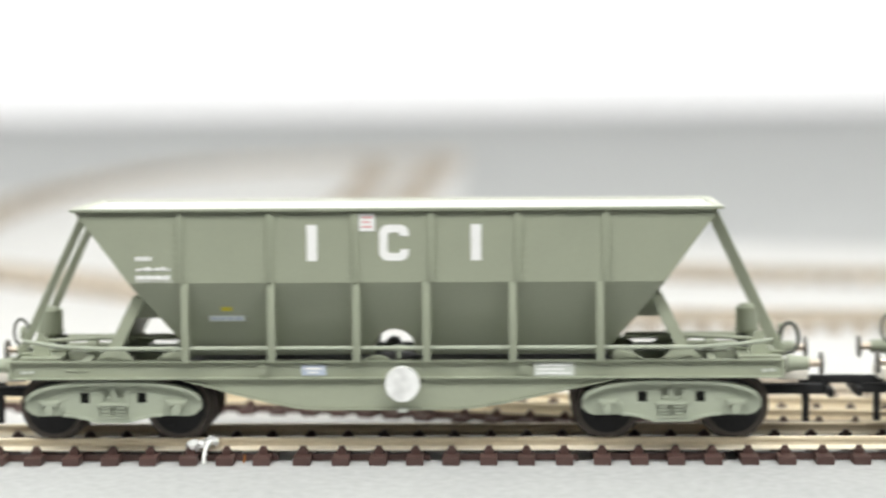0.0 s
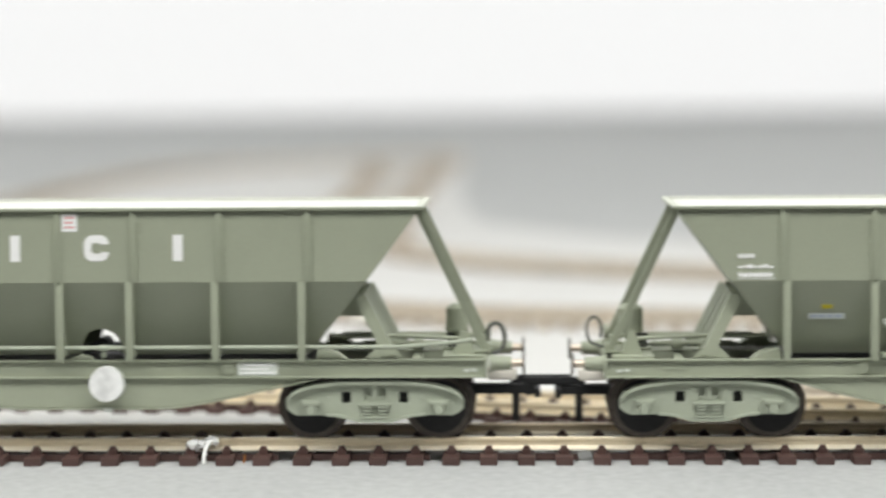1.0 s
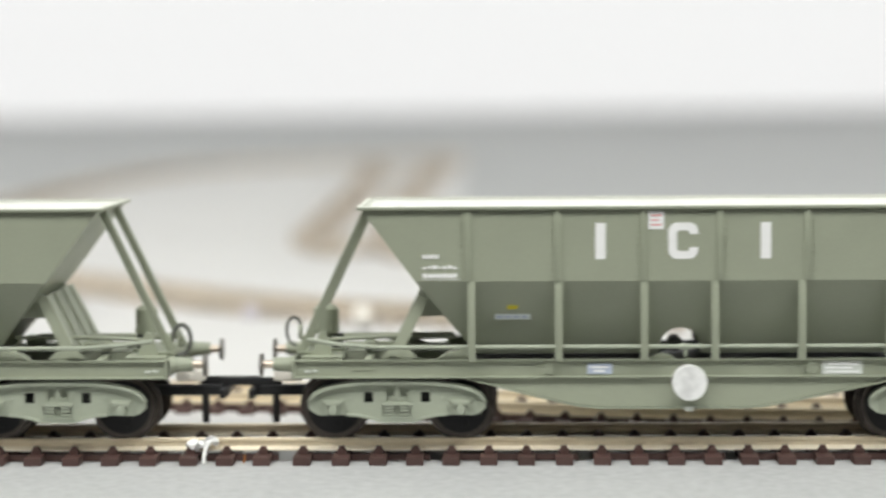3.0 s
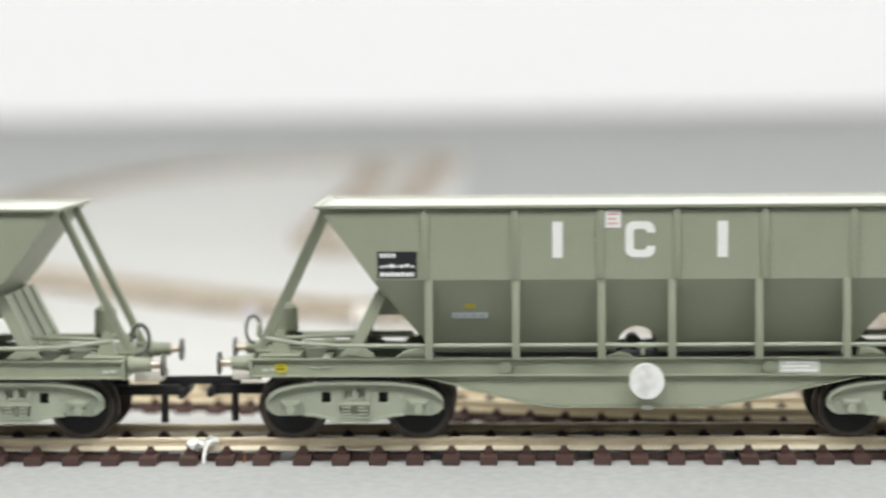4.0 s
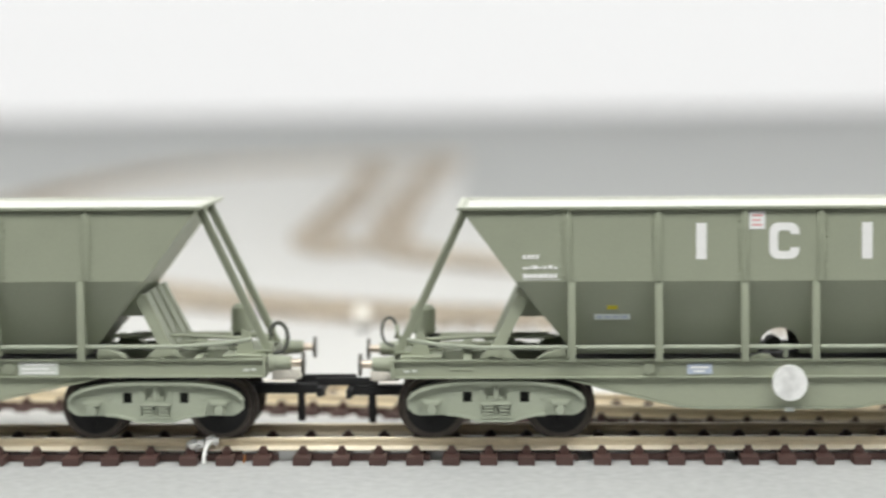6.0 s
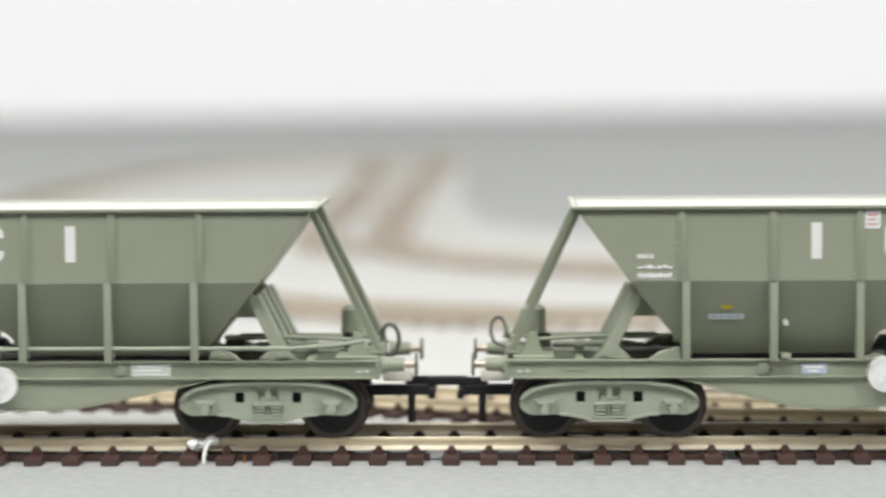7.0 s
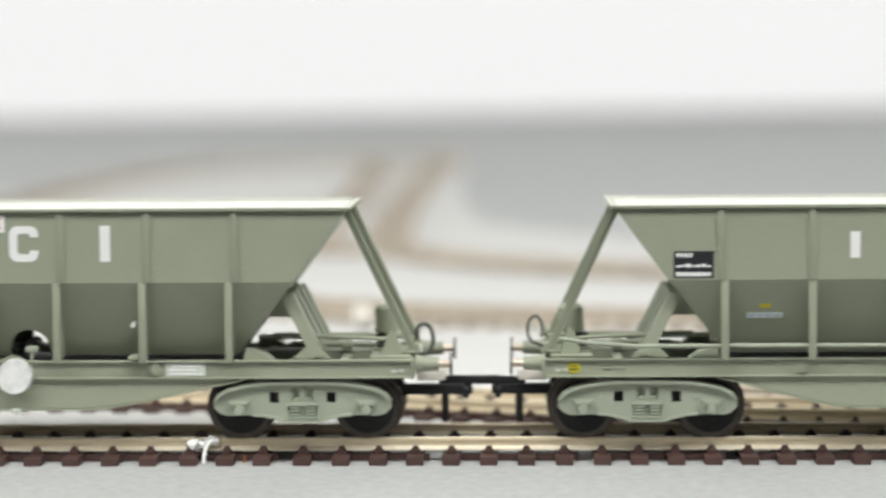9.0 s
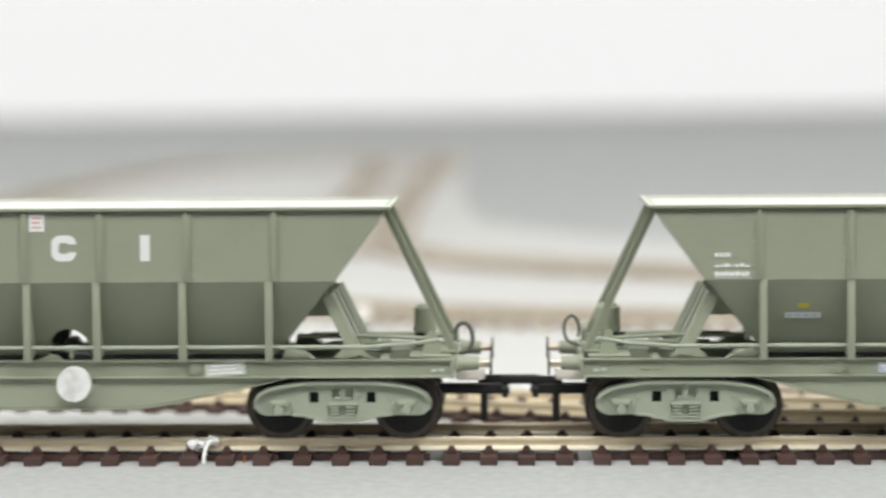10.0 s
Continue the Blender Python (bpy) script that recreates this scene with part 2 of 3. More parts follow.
def build_board():
    s = Shape()
    top = [(-X_END, Y_FRONT), (X_END, Y_FRONT), (X_END, far_edge(X_END)), (800, far_edge(800)), (-800, far_edge(-800)), (-X_END, far_edge(-X_END))]
    lo = [s.bm.verts.new((x, y, -18)) for x, y in top]
    hi = [s.bm.verts.new((x, y, 0)) for x, y in top]
    s.bm.faces.new(hi)
    s.bm.faces.new(lo[::-1])
    n = len(top)
    for i in range(n):
        s.bm.faces.new([lo[i], lo[(i + 1) % n], hi[(i + 1) % n], hi[i]])
    board = single("layout_board", s, BOARD, "pale grey painted baseboard of a model railway", "baseboard", kind="structure")
    for x in (-2200, -750, 750, 2200):
        for y in (-30, 1500, 3150):
            part("leg", Shape().box(x - 25, x + 25, y - 25, y + 25, -900, -18.5, 3), BOARD_EDGE, board, "square timber leg")


def flat_sheet(name, outline, z, t, mat, label):
    """A thin sheet lying on the board."""
    s = Shape()
    hi = [s.bm.verts.new((x, y, z + t)) for x, y in outline]
    lo = [s.bm.verts.new((x, y, z)) for x, y in outline]
    s.bm.faces.new(hi)
    s.bm.faces.new(lo[::-1])
    n = len(hi)
    for i in range(n):
        s.bm.faces.new([lo[i], lo[(i + 1) % n], hi[(i + 1) % n], hi[i]])
    return single(name, s, mat, label, "card sheet")


# ---------------------------------------------------------------- track
def smooth_path(pts, step):
    """Points at an even step along a Catmull-Rom curve, with their headings."""
    p = [Vector(a) for a in pts]
    p = [2 * p[0] - p[1]] + p + [2 * p[-1] - p[-2]]
    dense = []
    for i in range(1, len(p) - 2):
        for k in range(40):
            t = k / 40
            a, b, c, d = p[i - 1], p[i], p[i + 1], p[i + 2]
            dense.append(0.5 * (2 * b + (c - a) * t + (2 * a - 5 * b + 4 * c - d) * t * t + (3 * b - a - 3 * c + d) * t ** 3))
    dense.append(p[-2])
    out, need = [], 0.0
    for a, b in zip(dense, dense[1:]):
        ln = (b - a).length
        while need <= ln:
            q = a.lerp(b, need / max(ln, 1e-9))
            out.append((q.x, q.y, math.atan2(b.y - a.y, b.x - a.x)))
            need += step
        need -= ln
    return out


RAIL_PROFILE = [(-1.25, 2.2), (1.25, 2.2), (1.25, 2.42), (0.34, 3.0), (0.3, 3.7), (0.55, 3.95), (0.55, 4.45), (0.42, 4.6),
                (-0.42, 4.6), (-0.55, 4.45), (-0.55, 3.95), (-0.3, 3.7), (-0.34, 3.0), (-1.25, 2.42)]


def rail_shape(stations, side):
    s = Shape()
    rings = []
    for x, y, a in stations:
        nx, ny = -math.sin(a), math.cos(a)
        rings.append([s.bm.verts.new((x + nx * (side + u), y + ny * (side + u), z)) for u, z in RAIL_PROFILE])
    n = len(RAIL_PROFILE)
    for r0, r1 in zip(rings, rings[1:]):
        for i in range(n):
            s.bm.faces.new((r0[i], r1[i], r1[(i + 1) % n], r0[(i + 1) % n]))
    s.bm.faces.new(rings[0][::-1])
    s.bm.faces.new(rings[-1])
    return s


def sleeper_shape():
    s = Shape()
    s.box(-1.65, 1.65, -15, 15, 0, 1.65, 0.18)
    for side in (-8.7, 8.7):
        for d in (-1.75, 1.75):
            y = side + d
            inner = 0.25 if d * side < 0 else 0.0
            s.box(-0.85 - inner, 0.85 + inner, y - 0.75, y + 0.75, 1.6, 2.6 + inner, 0.15)
            s.box(-0.55, 0.55, y - 0.55, y + 0.55, 2.5, 3.15 + inner, 0.12)
    return s


def web_shape(length):
    s = Shape()
    for y in (-8.7, 8.7):
        s.box(0, length, y - 0.9, y + 0.9, 0.15, 1.45, 0.1)
    return s


def build_main_track():
    track = thing("railway_track", "straight model railway track with brown sleepers and brassy rails", "railway track", kind="structure")
    for side in (-8.8, 8.8):
        rail = part("rail", rail_shape([(-X_END, 0, 0), (X_END, 0, 0)], side), [RAIL, RAIL_FOOT], track, "brassy nickel rail")
        # faces of the foot get the painted glint
        for p in rail.data.polygons:
            p.material_index = int(p.center.z < 0.00305)
    me = sleeper_shape().mesh("sleeper", SLEEPER)
    web = web_shape(3.9).mesh("web", SLEEPER)
    stub = Shape()
    for y in (-8.7, 8.7):
        stub.box(0, 1.1, y - 0.8, y + 0.8, 0.15, 1.35, 0.1)
    stub = stub.mesh("web_stub", SLEEPER)
    far = Shape()
    # the stretch by the joint was laid by hand: wider here, closer there
    xs = [-78.8, -71.4, -64.0, -56.6, -49.0, -41.9, -34.8, -27.1, -19.7, -12.5, -5.5, 1.5, 8.7, 15.9, 23.0, 30.2, 37.3, 44.4, 51.2, 58.1, 65.1, 72.3, 79.2]
    xs = [xs[0] - 7.2 * k for k in range(310, 0, -1)] + xs + [xs[-1] + 7.2 * k for k in range(1, 310)]
    gaps = {-34.8, -5.5, 23.0, 51.2}
    for n, x in enumerate(xs):
        if abs(x) > X_END - 10:
            continue
        if abs(x - 60) < 560:
            ob = part("sleeper", me, None, track)
            ob.matrix_basis = pose(x / 1000, 0, 0, 0, 0, random.uniform(-0.6, 0.6))
            split = x in gaps or (abs(x) > 80 and n % 4 == 0)
            part("web", stub if split else web, None, track).location = ((x + 1.65) / 1000, 0, 0)
        else:
            far.box(x - 1.65, x + 1.65, -15, 15, 0, 1.65)
    tagged(part("far_sleepers", far, SLEEPER, track, "brown plastic sleepers further along the track"), kind="stuff")
    return me


def long_web_mesh():
    s = Shape()
    # webs drawn oversize: their dark plastic also stands in for shade under the rail
    for y in (-8.8, 8.8):
        s.box(1.6, 5.8, y - 1.5, y + 1.5, 0.1, 2.0, 0.1)
    return s.mesh("web", SLEEPER)


def build_track(pts, me, label, rail_z=0.0, rail_mat=None, web=None, width=1.0):
    rail_mat = rail_mat or RAIL_DULL
    track = thing("railway_track", label, "railway track", group="tracks on the board", kind="structure", at=pose(0, 0, rail_z))
    st = smooth_path(pts, 6.0)
    for side in (-8.8, 8.8):
        part("rail", rail_shape(st, side * width), rail_mat, track)
    for x, y, a in smooth_path(pts, 7.3)[1:-1]:
        ob = part("sleeper", me, None, track)
        ob.matrix_basis = pose(x / 1000, y / 1000, 0, 0, 0, math.degrees(a)) @ Matrix.Diagonal((1, width, 1, 1))
        if web and abs(x) < 420:
            part("web", web, None, track).matrix_basis = ob.matrix_basis
    return track


# ---------------------------------------------------------------- the hopper wagon
TOP, SEAM, BOTTOM = 49.9, 35.6, 20.9
X_TOP, X_SEAM, X_BOT = 62.2, 51.6, 40.0
Y_SIDE, Y_BOT = 16.3, 9.0
RIBS = (-41.5, -24.2, -7.8, 6.7, 23.4, 40.3)
POSTS = (-40.8, -24.1, -7.7, 5.8, 22.4, 39.1)
AXLE_X = 12.2
WHEEL_R = 6.1


def lean(z):
    """How far the lower side slopes inwards at height z."""
    return (SEAM - z) / (SEAM - BOTTOM) * (Y_SIDE - Y_BOT)


def arch(cx, half, z0, z1, n=10):
    return [(cx + half * math.cos(math.pi * (1 - k / n)), z0 + (z1 - z0) * math.sin(math.pi * (1 - k / n)) ** 0.75 if 0 < k < n else z0) for k in range(n + 1)]


def build_hopper(wagon):
    s = Shape()
    b = s.bm
    o = [(X_TOP, Y_SIDE, TOP), (X_SEAM, Y_SIDE, SEAM)]
    i = [(X_TOP - 0.8, Y_SIDE - 0.6, TOP), (X_SEAM - 0.8, Y_SIDE - 0.6, SEAM)]

    def ring(x, y, z):
        return [b.verts.new((sx * x, sy * y, z)) for sx, sy in ((-1, -1), (1, -1), (1, 1), (-1, 1))]

    r0, r1, r2, r3 = ring(*o[1]), ring(*o[0]), ring(*i[0]), ring(*i[1])
    for ra, rb in ((r0, r1), (r1, r2), (r2, r3), (r3, r0)):
        for k in range(4):
            b.faces.new((ra[k], ra[(k + 1) % 4], rb[(k + 1) % 4], rb[k]))
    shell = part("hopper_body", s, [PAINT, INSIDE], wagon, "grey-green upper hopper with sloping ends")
    # inner faces take a paler colour than the outside
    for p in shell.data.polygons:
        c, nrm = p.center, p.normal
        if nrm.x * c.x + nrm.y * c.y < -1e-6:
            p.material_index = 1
    # rim: a painted lip that overhangs the side, paler on top
    rim, lip = Shape(), Shape()
    for sh, out, z0, z1, bv in ((lip, 0.7, TOP - 0.55, TOP - 0.03, 0.08), (rim, 0.72, TOP - 0.03, TOP + 0.09, 0.03)):
        for y0, y1 in ((-Y_SIDE - out, -Y_SIDE + 0.35), (Y_SIDE - 0.35, Y_SIDE + out)):
            sh.box(-X_TOP - 0.5, X_TOP + 0.5, y0, y1, z0, z1, bv)
        for x0, x1 in ((-X_TOP - 0.5, -X_TOP + 0.5), (X_TOP - 0.5, X_TOP + 0.5)):
            sh.box(x0, x1, -Y_SIDE + 0.3, Y_SIDE - 0.3, z0, z1 - 0.02, bv)
    part("rim", rim, INSIDE, wagon, "pale rim round the open top")
    part("rim_lip", lip, PAINT, wagon)
    # lower sides with the arch over the discharge gear
    a = arch(-0.6, 4.0, BOTTOM, 26.2)
    outline = [(-X_SEAM, SEAM), (-X_BOT, BOTTOM)] + a + [(X_BOT, BOTTOM), (X_SEAM, SEAM)]
    part("lower_side", Shape().prism(outline, -Y_SIDE, -Y_SIDE + 0.6, slope=lean), PAINT, wagon)
    part("lower_side", Shape().prism(outline, Y_SIDE - 0.6, Y_SIDE, slope=lambda z: -lean(z)), PAINT, wagon)
    for sx in (-1, 1):
        e = Shape()
        pts = [(sx * X_SEAM, -Y_SIDE, SEAM), (sx * X_BOT, -Y_BOT, BOTTOM), (sx * X_BOT, Y_BOT, BOTTOM), (sx * X_SEAM, Y_SIDE, SEAM)]
        va = [e.bm.verts.new(p) for p in pts]
        vb = [e.bm.verts.new((p[0] - sx * 0.8, p[1], p[2])) for p in pts]
        e.bm.faces.new(va)
        e.bm.faces.new(vb[::-1])
        for k in range(4):
            e.bm.faces.new((va[k], va[(k + 1) % 4], vb[(k + 1) % 4], vb[k]))
        part("end_slope", e, PAINT, wagon)
    # unseen plate in place of the saddle, added to stop light falling through
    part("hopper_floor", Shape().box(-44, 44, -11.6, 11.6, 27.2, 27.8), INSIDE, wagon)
    ld = Shape()
    nx, ny = 60, 16
    grid = [[ld.bm.verts.new((-61.0 + 122.0 * a / nx, -15.5 + 31.0 * c / ny,
                              TOP - 0.45 + 0.35 * noise.noise((a * 0.35, c * 0.5, 3.1)) * (0 < a < nx and 0 < c < ny))) for c in range(ny + 1)] for a in range(nx + 1)]
    for a in range(nx):
        for c in range(ny):
            ld.bm.faces.new((grid[a][c], grid[a + 1][c], grid[a + 1][c + 1], grid[a][c + 1]))
    part("load", ld, LOAD, wagon, "pale powdery load level with the rim")
    # ribs with rivets above, posts with gussets below
    for sy in (-1, 1):
        for x, xp in zip(RIBS, POSTS):
            r = Shape()
            r.box(x - 0.75, x + 0.75, sy * (Y_SIDE + 0.12) - 0.12, sy * (Y_SIDE + 0.12) + 0.12, SEAM, TOP - 0.5, 0.06)
            r.box(x - 0.25, x + 0.25, sy * (Y_SIDE + 0.3) - 0.15, sy * (Y_SIDE + 0.3) + 0.15, SEAM, TOP - 0.5, 0.08)
            if sy < 0:
                inner = -1 if x < 0 else 1
                for k in range(9):
                    z = SEAM + 1.1 + k * 1.5
                    r.box(x + inner * 1.05 - 0.32, x + inner * 1.05 + 0.32, -Y_SIDE - 0.15, -Y_SIDE + 0.05, z - 0.2, z + 0.2, 0.06)
            part("rib", r, PAINT, wagon)
            p = Shape()
            p.box(xp - 0.75, xp + 0.75, sy * 15.3 - 0.35, sy * 15.3 + 0.35, 20.1, SEAM - 0.05, 0.14)
            for v in p.bm.verts:
                v.co.y += sy * 0.75 * max(0.0, (v.co.z - 20.1) / (SEAM - 20.1))
            p.box(xp - 0.6, xp + 0.6, *sorted((sy * 12.8, sy * 15.2)), 20.0, 20.4)
            tri = [(sy * 15.2, SEAM - 0.6), (sy * 15.2, 20.7), (sy * (Y_BOT + 0.4), 20.7)]
            va = [p.bm.verts.new((xp - 0.25, y, z)) for y, z in tri]
            vb = [p.bm.verts.new((xp + 0.25, y, z)) for y, z in tri]
            p.bm.faces.new(va)
            p.bm.faces.new(vb[::-1])
            for k in range(3):
                p.bm.faces.new((va[k], va[(k + 1) % 3], vb[(k + 1) % 3], vb[k]))
            part("post", p, PAINT, wagon)
    # discharge gear under the arch
    g = Shape()
    g.cyl((-5.2, -4, 21.6), (5.2, -4, 21.6), 0.8).box(-5, 5, -3, 5, 20.7, 21.7, 0.2)
    g.cyl((-1.2, -6.5, 22.3), (-1.2, -2, 22.3), 1.45).cyl((-1.2, -7.0, 22.3), (-1.2, -6.4, 22.3), 0.6)
    g.beam((-1.2, -5.5, 22.4), (-4.4, -5.5, 21.0), 1.1, 1.0).beam((-1.2, -5.5, 22.4), (3.4, -5.5, 21.4), 0.9, 1.0)
    g.cyl((3.4, -8, 21.7), (3.4, -4, 21.7), 0.8).cyl((-4.6, -8, 21.6), (-4.6, -4, 21.6), 0.7)
    part("discharge_gear", g, DARK_STEEL, wagon, "dark discharge gear under the hopper")
    k = Shape().box(-1.0, 1.6, -13.2, -11.6, 22.0, 23.1, 0.4).cyl((0.3, -12.6, 20.4), (0.3, -12.6, 22.2), 0.45)
    part("discharge_valve", k, PAINT_LIFTED, wagon, "small grey-green valve beside the rail")
    part("valve_foot", Shape().prism([(-6.6, 20.2), (-1.6, 20.2), (-2.6, 20.9), (-4.2, 21.2)], -12.6, -10.8), PAINT, wagon)
    # added plate and sill that block bounce light from the board below
    part("underframe_floor", Shape().box(-41.5, 41.5, -12.1, 12.1, 19.1, 19.6).box(-41.5, 41.5, -3.0, 3.0, 14.5, 19.1), DARK_STEEL, wagon, "added dark plate that shades the lower hopper")


def build_underframe(wagon):
    for sy in (-1, 1):
        s = Shape()
        ya, yb = sorted((sy * 12.6, sy * 13.1))
        s.box(-75.3, 74.1, ya, yb, 16.8, 20.0)
        yc, yd = sorted((sy * 12.2, sy * 13.7))
        s.box(-75.3, 74.1, yc, yd, 19.85, 20.2, 0.1)
        s.box(-75.3, 74.1, yc, yd, 16.65, 17.0, 0.1)
        if sy < 0:
            for x in (-26, 24.5):
                s.cyl((x, -13.5, 18.5), (x, -13.0, 18.5), 1.15, 1.0, 20)
            for x in (-63, -60.5):
                s.box(x - 1.2, x + 0.6, -13.3, -13.0, 18.2, 18.5, 0.05)
        part("sole_bar", s, PAINT, wagon)
        outline = [(-42, 16.75), (42, 16.75), (36, 15.5), (28, 13.8), (20, 12.1), (15, 11.3), (11, 11.05), (-16, 11.05), (-20, 11.4), (-25, 12.5), (-33, 14.4), (-38, 15.8)]
        p = Shape().prism(outline, *sorted((sy * 12.4, sy * 12.95)))
        lip = [(-42, 16.65), (-38, 15.75), (-33, 14.3), (-25, 12.4), (-20, 11.3), (-16, 10.95), (11, 10.95), (15, 11.2), (20, 12.0), (28, 13.65), (36, 15.35), (42, 16.65)]
        strip = lip + [(x, z - 0.28) for x, z in reversed(lip)]
        p.prism(strip, *sorted((sy * 12.1, sy * 13.35)))
        part("fishbelly_plate", p, PAINT, wagon)
    for sx in (-1, 1):
        h = Shape()
        xa = -75.7 if sx < 0 else 74.0
        h.box(xa, xa + 0.6, -13.6, 13.6, 16.5, 20.3, 0.15)
        part("headstock", h, PAINT, wagon)
        d = Shape()
        xa, xb = sorted((sx * 74, sx * 66))
        d.box(xa, xb, -12.3, 12.3, 19.9, 20.6)
        xa, xb = sorted((sx * 66, sx * 41))
        d.box(xa, xb, -3.2, 3.2, 18.4, 20.6, 0.2)
        for x in (61, 53, 45):
            d.box(sx * x - 0.8, sx * x + 0.8, -12.4, 12.4, 18.6, 20.1, 0.1)
        part("end_deck", d, PAINT, wagon)
        # the wedges at the foot of the slope
        for sy in (-1, 1):
            w = Shape().prism([(sx * 41.5, 20.1), (sx * 47.5, 20.1), (sx * 45.5, 21.5), (sx * 42, 22.4)], *sorted((sy * 9.5, sy * 13)))
            part("foot_wedge", w, PAINT, wagon)
        for sy in (-1, 1):
            s = Shape()
            s.beam((sx * 61.3, sy * 7.2, 48.8), (sx * 74.6, sy * 7.2, 20.7), 1.6, 0.7)
            s.beam((sx * 61.6, sy * 7.2 - 0.35, 48.8), (sx * 74.9, sy * 7.2 - 0.35, 20.7), 0.35, 0.5)
            s.box(sx * 72.9 - 1.8, sx * 72.9 + 1.8, sy * 7.0 - 1.4, sy * 7.0 + 1.4, 20.6, 21.3, 0.1)
            part("end_strut", s, PAINT, wagon, "slanting flat strut")
        sup = part("slope_support", Shape().beam((sx * 50.0, 0, 32.4), (sx * 55.7, 0, 20.8), 1.9, 25.6), PAINT, wagon, "ribbed plate under the end slope")
        for y in (-11.2, -4.0, 4.0, 11.2):
            part("rib", Shape().beam((sx * 51.0, y, 32.7), (sx * 56.8, y, 20.9), 0.55, 3.2), PAINT, sup)
        for y in (-12.6, 12.3):
            part("foot", Shape().prism([(sx * 51.2, 20.4), (sx * 58.6, 20.4), (sx * 56.8, 22.4), (sx * 53.6, 22.8)], y, y + 0.3), PAINT, sup)
        for y in (-11.0, 10.5):
            part("gusset", Shape().prism([(sx * 49.6, 33.2), (sx * 45.4, 28.4), (sx * 52.6, 28.4), (sx * 51.0, 32.0)], y, y + 0.5), PAINT, sup)
        # brake cylinder on its stand
        for y in (-1.0,):
            c = Shape()
            cx, cr = (68.6, 2.2) if sx > 0 else (70.0, 2.5)
            c.cyl((sx * cx, y, 24.2), (sx * cx, y, 28.9), cr, seg=28).cyl((sx * cx, y, 28.9), (sx * cx, y, 29.7), cr, cr - 1.0, seg=28)
            c.cyl((sx * cx, y, 24.5), (sx * cx, y, 25.0), cr + 0.2, seg=28)
            c.cyl((sx * cx, y, 22.8), (sx * cx, y, 24.2), 1.1).box(sx * 68 - 2.0, sx * 68 + 2.0, y - 2, y + 2, 20.6, 21.2, 0.1)
            c.prism([(sx * 68.2, 20.7), (sx * 72.2, 20.7), (sx * 70.8, 25.2), (sx * 69.4, 25.2)], -9.0, -8.4)
            part("brake_cylinder", c, PAINT, wagon, "upright domed cylinder")
            part("cylinder_rod", Shape().cyl((sx * 67.8, y, 20.7), (sx * 67.8, y, 24), 1.2), DARK_STEEL, wagon)
        # pipes along the end deck
        pp = Shape()
        pp.tube([(sx * 70, -8, 23.6), (sx * 58, -8, 24.2), (sx * 44, -8, 24.2)], 0.4)
        pp.tube([(sx * 72, 7.5, 22.4), (sx * 45, 7.5, 22.4)], 0.7)
        pp.cyl((sx * 62, -3.5, 22.2), (sx * 60, -3.5, 22.2), 1.3)
        pp.tube([(sx * 66, -3.5, 22.2), (sx * 50, -3.5, 22.2)], 0.55)
        part("brake_pipe", pp, PAINT, wagon)
        # flexible hose at the headstock
        if sx > 0:
            hose, hx, hz, rx, rz, a0, a1, thick = -6.0, 76.3, 23.5, 1.8, 2.9, -75, 190, 0.42
        else:
            hose, hx, hz, rx, rz, a0, a1, thick = 4.0, 77.0, 23.9, 1.5, 2.7, -85, 215, 0.3
        pts = []
        for k in range(17):
            t = math.radians(a0 + (a1 - a0) * k / 16)
            pts.append((sx * (hx + rx * math.cos(t)), hose, hz + rz * math.sin(t)))
        pts = [(sx * 74.8, hose, 20.2)] + pts
        part("brake_hose", Shape().pipe(pts, thick, 8), HOSE, wagon, "curved dark brake hose")
        vb = Shape().box(*sorted((sx * 73.6, sx * 75.4)), -7.2, -4.8, 20.2, 22.6, 0.35).cyl((sx * 73.8, -6, 22.4), (sx * 73.8, -6, 24.2), 0.8)
        vb.cyl((sx * 74.6, -3.2, 24.6), (sx * 75.3, -3.2, 24.6), 1.5, 1.4, 18)
        part("hose_valve", vb, PAINT, wagon, "small valve at the foot of the hose")
        # buffers
        for sy in (-1, 1):
            y = sy * 11.6
            bf = Shape().cyl((sx * 75.1, y, 19.2), (sx * 76.2, y, 19.2), 1.9, 1.55, 24).cyl((sx * 76.1, y, 19.2), (sx * 79.4, y, 19.2), 1.45, 1.3, 24)
            buf = part("buffer", bf, PAINT, wagon)
            part("buffer_stem", Shape().cyl((sx * 79.3, y, 19.2), (sx * 81.6, y, 19.2), 0.75), CHROME, buf, "bright steel stem")
            part("buffer_head", Shape().cyl((sx * 81.5, y, 19.2), (sx * 82.0, y, 19.2), 2.25, 2.2, 28), BUFFER_STEEL, buf, "dark round head")
        # coupling
        cp = part("coupling", Shape().box(*sorted((sx * 66, sx * 84.6)), -2.0, 2.0, 11.8, 13.5, 0.15), BLACK, wagon, "black plastic tension coupling")
        bar = Shape().box(*sorted((sx * 83.8, sx * 85.0)), -7.2, 7.2, 11.9, 13.6, 0.2)
        part("coupling_bar", bar, BLACK, cp)
        hk = Shape().box(*sorted((sx * 79, sx * 91.0)), -1.4 + sx * 0.9, -0.2 + sx * 0.9, 13.8, 15.3, 0.15)
        hk.prism([(sx * 89.6, 14.2), (sx * 91.2, 15.3), (sx * 90.6, 11.6), (sx * 89.4, 11.9)], -1.3 + sx * 0.9, -0.3 + sx * 0.9)
        part("coupling_hook", hk, BLACK, cp)
        part("dropper", Shape().cyl((sx * 80.2, -1.2, 6.4), (sx * 80.2, -1.2, 12.4), 0.75), BLACK, cp)
